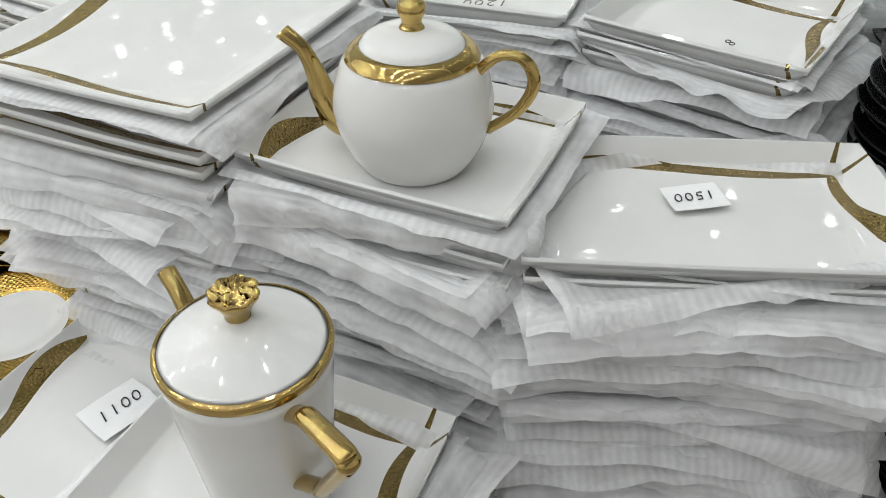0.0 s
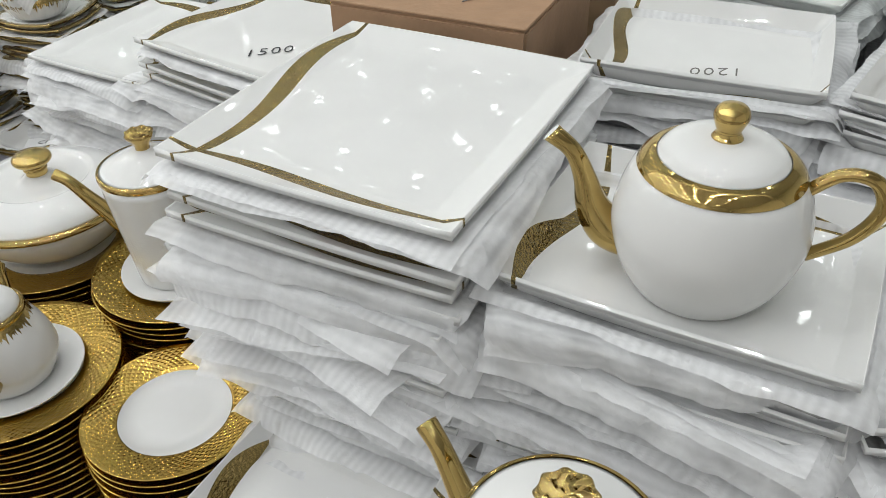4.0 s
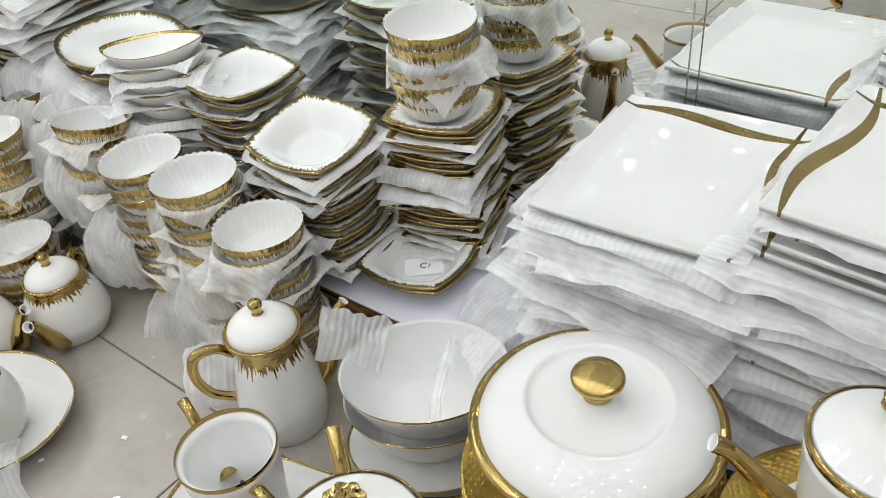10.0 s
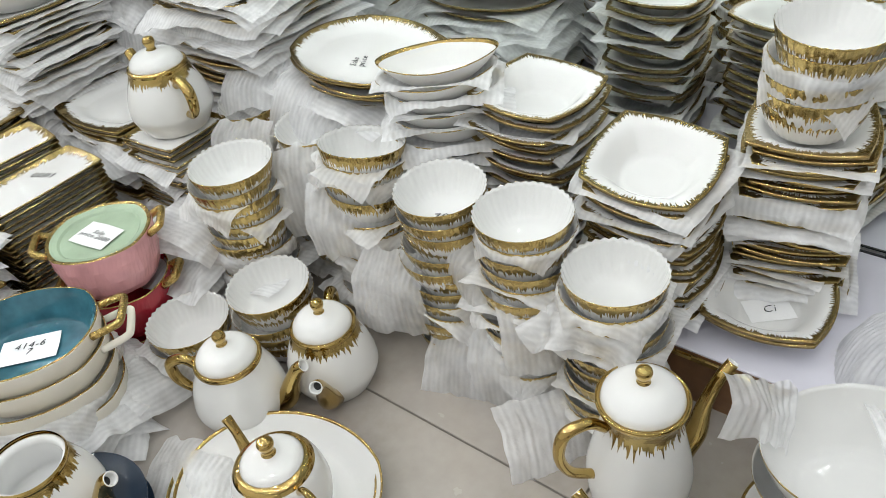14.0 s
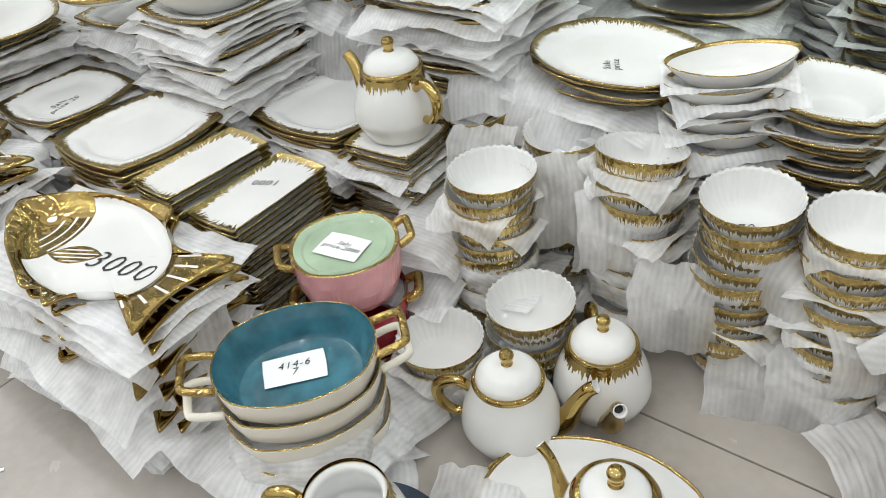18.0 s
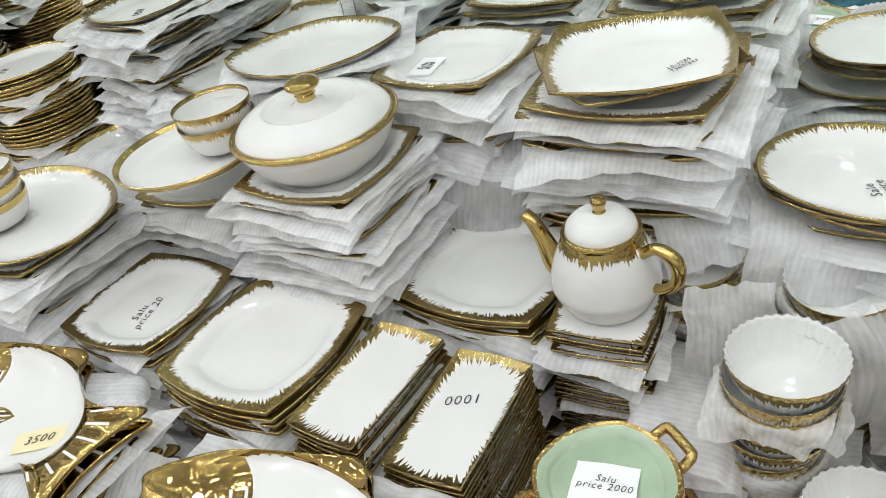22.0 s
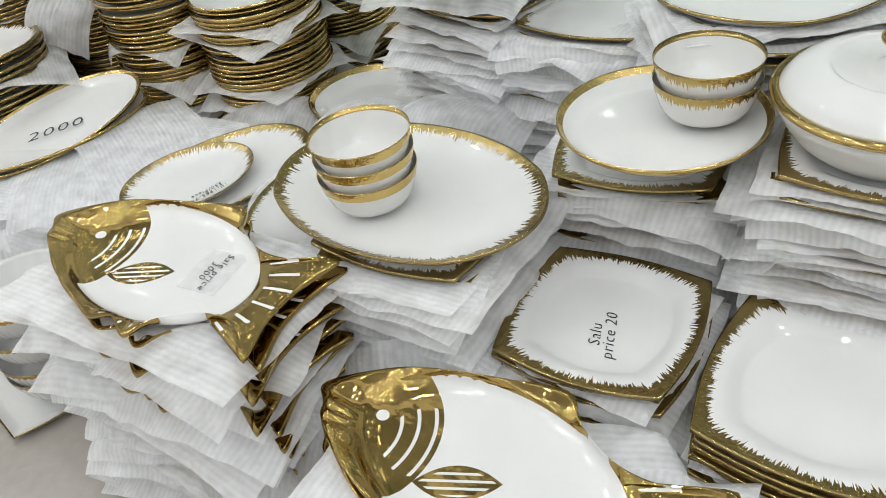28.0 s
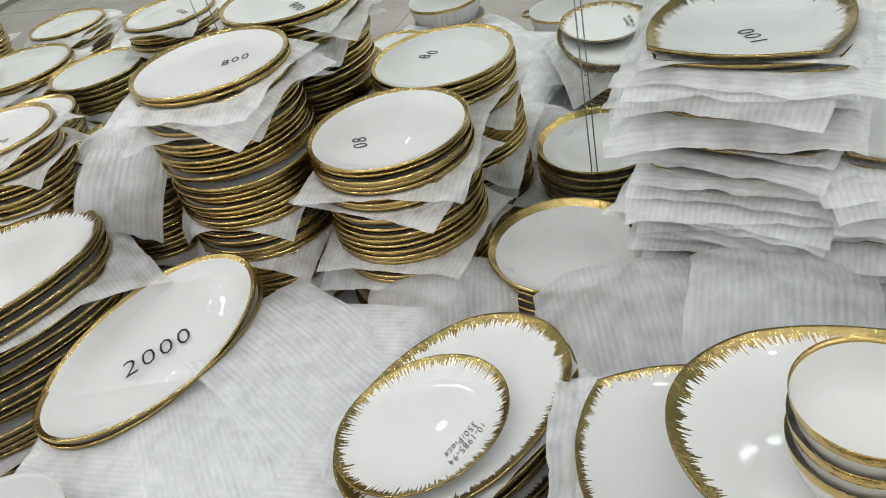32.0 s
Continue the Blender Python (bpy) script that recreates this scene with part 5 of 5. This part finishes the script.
stack(D["oval_st"], "oval_platter", L["oval"], "platter", "oval platters", -6.000, 0.620, 0.485, FL, 0.017, 0.026, 62, 0.005, 2, 0.12, (0.255, 0.16), 0.02, (0, 0), 77, n=2)
T_2000 = stack(D["oval2000"], "oval_platter", "white oval platter with plain gold rim", "platter", "gold-rimmed ovals", -5.662, 0.645, 0.338, 0.300, 0.016, 0.024, 70, 0.004, 2, 0, None, 0.05, (6, -7), 78)
T_EGG = stack(D["egg"], "egg_plate", "white egg-shaped plate with thin ragged gold rim", "plate", "egg plates", -5.044, 0.530, 0.370, 0.345, 0.02, 0.022, 62, tissue=0)
stack(D["egg_l"], "oval_platter", L["oval"], "platter", "oval platters", -5.012, 0.580, 0.355, 0.20, 0.016, 0.022, 68, 0.006, 3, 0.2, (0.2, 0.145), 0.02, (0, 0), 79, n=2)
stack(D["rounded"], "rounded_plate", "white rounded plate with gold brush-stroke rim", "plate", "rounded plates", -4.668, 0.530, 0.395, FL, 0.018, 0.020, 10, 0.008, 3, 0.8, (0.13, 0.13), 0.05, (0, 0), 80)
for i, z in enumerate((0.0, 0.066, 0.132, 0.198, 0.264)):
    thing("ribbed_bowl", D["ribbed"], pose(-5.640 + 0.004 * (i % 2), 0.205 + 0.005 * (i % 3), z, 0, 0, 13 * i), "deep white ribbed bowl with gold line, in a stack", "bowl", "ribbed bowls")
for i, z in enumerate((0.030, 0.064, 0.139, 0.211)):
    e = thing("handled_bowl", None, pose(-5.238, 0.198, z, 0, 0, 150 + 8 * i), "white ribbed soup bowl with small gold handles", "bowl", "handled bowls")
    part("bowl", D["handled"], e)
    for s in (0, 180):
        part("handle", tube("handle", [(0.113, -0.024, 0.060, 0.005), (0.131, -0.018, 0.062, 0.005), (0.136, 0.0, 0.062, 0.005), (0.131, 0.018, 0.062, 0.005), (0.113, 0.024, 0.060, 0.005)], M["gold"], 8, 1.0, 3), e, pose(0, 0, 0, 0, 0, s), "small gold handle")
thing("serving_tray", D["floor_tray"], pose(-5.345, 0.168, 0.0, 0, 0, -18), "white tray with thin gold line under soup bowls", "tray")

# piles of folded tissue
def tissue_pile(x, y, top, w, d, n, rz, base=0.0):
    items = []
    for i in range(n):
        z = base + (top - base) * (i + 1) / n
        items.append((sheet_arrays(w / 2, d / 2, 0.06, RNG, 0.9, 120, 0.004, (RNG.normal(0, 0.02), RNG.normal(0, 0.02))), pose(x, y, z, 0, 0, rz + RNG.normal(0, 4))))
    wrap_layers(items, x, y, base, "deep pile of flat white tissue paper sheets")
tissue_pile(-5.45, 0.60, 0.290, 0.56, 0.44, 16, 5)
tissue_pile(-3.115, 0.640, 0.225, 0.13, 0.24, 9, 10)
tissue_pile(-5.00, 0.60, 0.195, 0.34, 0.34, 10, 20)

# plates on the glass shelf
D["shelf_bowl"] = dish("bowl", 0.135, 0.110, 2.2, 0.090, 0.5, M["white"], 2.2, 0.005, 64, curve=2.2)
D["shelf_platter"] = dish("platter", 0.20, 0.13, 2.6, 0.030, 0.6, M["white"], 2.3, 0.005, 64)
for x, y, k, rz in ((-4.80, 1.03, "shelf_platter", 10), (-4.33, 1.02, "shelf_bowl", 5), (-3.97, 0.95, "shelf_bowl", -12), (-3.62, 1.06, "shelf_bowl", 30)):
    thing("white_dish", D[k], pose(x, y, 0.955, 0, 0, rz), "plain white porcelain dish on the glass shelf", "dish", "shelf dishes")

# ---- handwriting and tags ----
def note(on, text, x, y, z, size, rz, mat="ink"):
    o = writing(text, on, 0, 0, 0, size, 0, mat)
    o.matrix_basis = on.matrix_basis.inverted() @ pose(x, y, z, 0, 0, rz)
    return o
paper_tag(-0.084, 0.749, 0.6085, 0.066, 0.048, 218, "1500", size=0.024)
paper_tag(-0.652, 0.388, 0.3335, 0.080, 0.066, 78, "1100", size=0.030)
note(TRAY_TOP[1], "8", -0.117, 1.024, 0.6705, 0.028, 60)
note(TRAY_TOP[2], "1200", -0.460, 1.020, 0.6655, 0.034, 205, "faint_ink")
note(TRAY_TOP[9], "1500", -1.165, 0.945, 0.5765, 0.042, 44)
paper_tag(-2.040, 0.988, 0.1395, 0.075, 0.050, 40, "Ci", size=0.026)
note(T_A4, "Sale\nprice", -2.900, 0.955, 0.4505, 0.024, 120)
note(BOWL_TOP[2], "70", -2.545, 0.742, 0.3205, 0.030, 30)
paper_tag(-3.164, 0.419, 0.2690, 0.090, 0.066, 10, "Salu\nprice 2000", size=0.018)
paper_tag(-3.080, 0.190, 0.1960, 0.106, 0.066, 50, "414-6\n7", size=0.024)
note(FISH_TOP[0], "3000", -3.432, 0.132, 0.3165, 0.076, 10)
paper_tag(-4.018, 0.124, 0.351, 0.085, 0.048, 35, "3500", mat="yellow_tag", size=0.026, label="pale yellow paper tag with handwritten price on a fish plate")
paper_tag(-4.645, 0.232, 0.4670, 0.092, 0.072, 275, "Sale price\n3000", mat="sticker", size=0.021, label="half-clear sticker with handwritten price on a fish plate")
note(T_RECT, "1000", -3.405, 0.463, 0.3115, 0.030, 205)
note(T_PLA, "Salu\nprice 20", -4.099, 0.430, 0.3480, 0.028, 105)
paper_tag(-3.730, 1.020, 0.602, 0.085, 0.055, 95, "Salu\n800", size=0.022)
note(T_DIA, "10-1785\n7300/pcs", -3.215, 1.010, 0.6235, 0.016, 60)
note(T_NUMR, "100", -4.622, 1.080, 0.698, 0.040, 120)
note(T_80B, "08", -5.338, 1.050, 0.5270, 0.048, 120)
note(T_80A, "800", -5.611, 1.110, 0.6870, 0.042, 40)
note(T_150, "1500", -6.130, 0.895, 0.6190, 0.030, 30, "faint_ink")
note(T_2000, "2000", -5.640, 0.625, 0.3250, 0.072, 58)
paper_tag(-5.234, 0.188, 0.2230, 0.075, 0.055, 70, "Salu\nprice 1500\n1pcs", mat="sticker", size=0.016, label="half-clear sticker with handwritten price in a soup bowl")
note(T_EGG, "10-1985-94\n350/Piece", -4.975, 0.515, 0.3545, 0.018, 250)

# ---- loose tissue ----
LOOSE = [  # x, y, z, width, depth, turn, tilt, roll
    (-2.480, 0.648, 0.060, 0.13, 0.13, 20, 38, 0), (-2.375, 0.668, 0.085, 0.15, 0.16, 25, 52, 0), (-2.255, 0.625, 0.055, 0.16, 0.15, 50, 22, 8), (-1.835, 0.930, 0.215, 0.26, 0.18, -40, 14, -24),
    (-1.070, 0.800, 0.270, 0.20, 0.26, 0, 62, 8), (-1.945, 0.700, 0.235, 0.12, 0.09, 40, 30, 25), (-3.060, 0.715, 0.310, 0.14, 0.15, 20, 65, 0),
    (-2.840, 0.720, 0.300, 0.16, 0.18, 40, 55, 0), (-3.115, 0.880, 0.420, 0.22, 0.14, 30, 20, 0), (-2.730, 0.220, 0.045, 0.18, 0.14, 20, 8, 10), (-2.440, 0.215, 0.045, 0.12, 0.14, 60, 8, -10),
    (-3.780, 0.080, 0.240, 0.20, 0.26, 10, 55, 12), (-3.300, 0.130, 0.240, 0.18, 0.20, 25, 50, -10), (-4.320, 0.230, 0.290, 0.20, 0.22, 30, 50, -10), (-4.210, 0.260, 0.220, 0.20, 0.22, -10, 58, 8),
    (-4.790, 0.800, 0.385, 0.30, 0.26, 20, 4, -6), (-4.560, 0.830, 0.420, 0.28, 0.24, 5, 6, 4), (-5.160, 0.860, 0.300, 0.30, 0.24, 15, 12, 0), (-3.540, 0.880, 0.420, 0.22, 0.20, 25, 55, 10),
    (-2.950, 0.880, 0.400, 0.24, 0.18, 10, 25, 12), (-5.420, 0.180, 0.200, 0.20, 0.24, 40, 58, -10), (-5.100, 0.150, 0.200, 0.22, 0.26, 15, 60, -8), (-1.720, 0.905, 0.200, 0.24, 0.20, -60, 12, -14),
    (-5.850, 0.900, 0.520, 0.18, 0.18, 15, 35, 18), (-4.860, 0.100, 0.180, 0.24, 0.32, 5, 68, 8), (-4.560, 0.050, 0.170, 0.26, 0.32, -5, 70, 0), (-3.420, 0.005, 0.140, 0.26, 0.26, 5, 70, 0), (-3.640, 0.010, 0.140, 0.24, 0.26, 0, 70, 6),
    (-1.800, 0.750, 0.200, 0.022, 0.24, 28, -12, 8, 0.3), (-1.080, 0.870, 0.420, 0.26, 0.16, 5, 58, 0), (-1.560, 0.850, 0.400, 0.22, 0.14, 8, 55, 0),
    (-5.340, 0.660, 0.312, 0.30, 0.46, 62, 2, 3, 0.2), (-5.430, 0.520, 0.308, 0.30, 0.36, 45, -2, 2, 0.2), (-5.500, 0.400, 0.275, 0.28, 0.24, 20, 14, 4, 0.5), (-5.920, 1.030, 0.545, 0.30, 0.26, 30, 10, -10, 0.6), (-2.620, 0.640, 0.180, 0.15, 0.17, 15, 62, 0), (-2.730, 0.690, 0.280, 0.16, 0.15, 35, 58, 0), (-2.300, 0.690, 0.200, 0.14, 0.16, 45, 60, 0), (-2.460, 0.700, 0.270, 0.13, 0.13, -15, 55, 5),
]
for q in LOOSE:
    loose_sheet(*q)

# paper scraps on the floor
for x, y, r, rz in ((-2.330, 0.420, 0.006, 20), (-2.420, 0.300, 0.005, 70), (-2.225, 0.330, 0.007, 40), (-2.660, 0.100, 0.005, 10), (-3.550, -0.180, 0.006, 55)):
    bm = box_bm(r * 2, r * 1.3, 0.0015, 0.0004, 1)
    for v in bm.verts: v.co.z += 0.002 * abs(math.sin(v.co.x * 400 + rz))
    thing("paper_scrap", from_bm("paper_scrap", bm, M["tag"]), pose(x, y, 0.0005, 0, 0, rz), "tiny torn scrap of white paper on the floor", "scrap", "paper scraps")

# ---- floor tiles ----
TX, TY, TS = -2.167, 0.559, 0.80
tile_me = from_bm("tile", box_bm(TS - 0.004, TS - 0.004, 0.008, 0.001, 1), M["tile"])
floor_ob = bpy.data.objects["floor"]
for ix in range(-10, 8):
    for iy in range(-6, 2):
        cx, cy = TX + (ix + 0.5) * TS, TY + (iy - 0.5) * TS
        if X0 + 0.3 < cx < X1 - 0.3 and Y0 + 0.2 < cy < MIRROR_Y:
            o = new("tile", tile_me)
            o.parent = floor_ob
            o.matrix_parent_inverse = floor_ob.matrix_basis.inverted()
            o.matrix_basis = pose(cx, cy, -0.008)
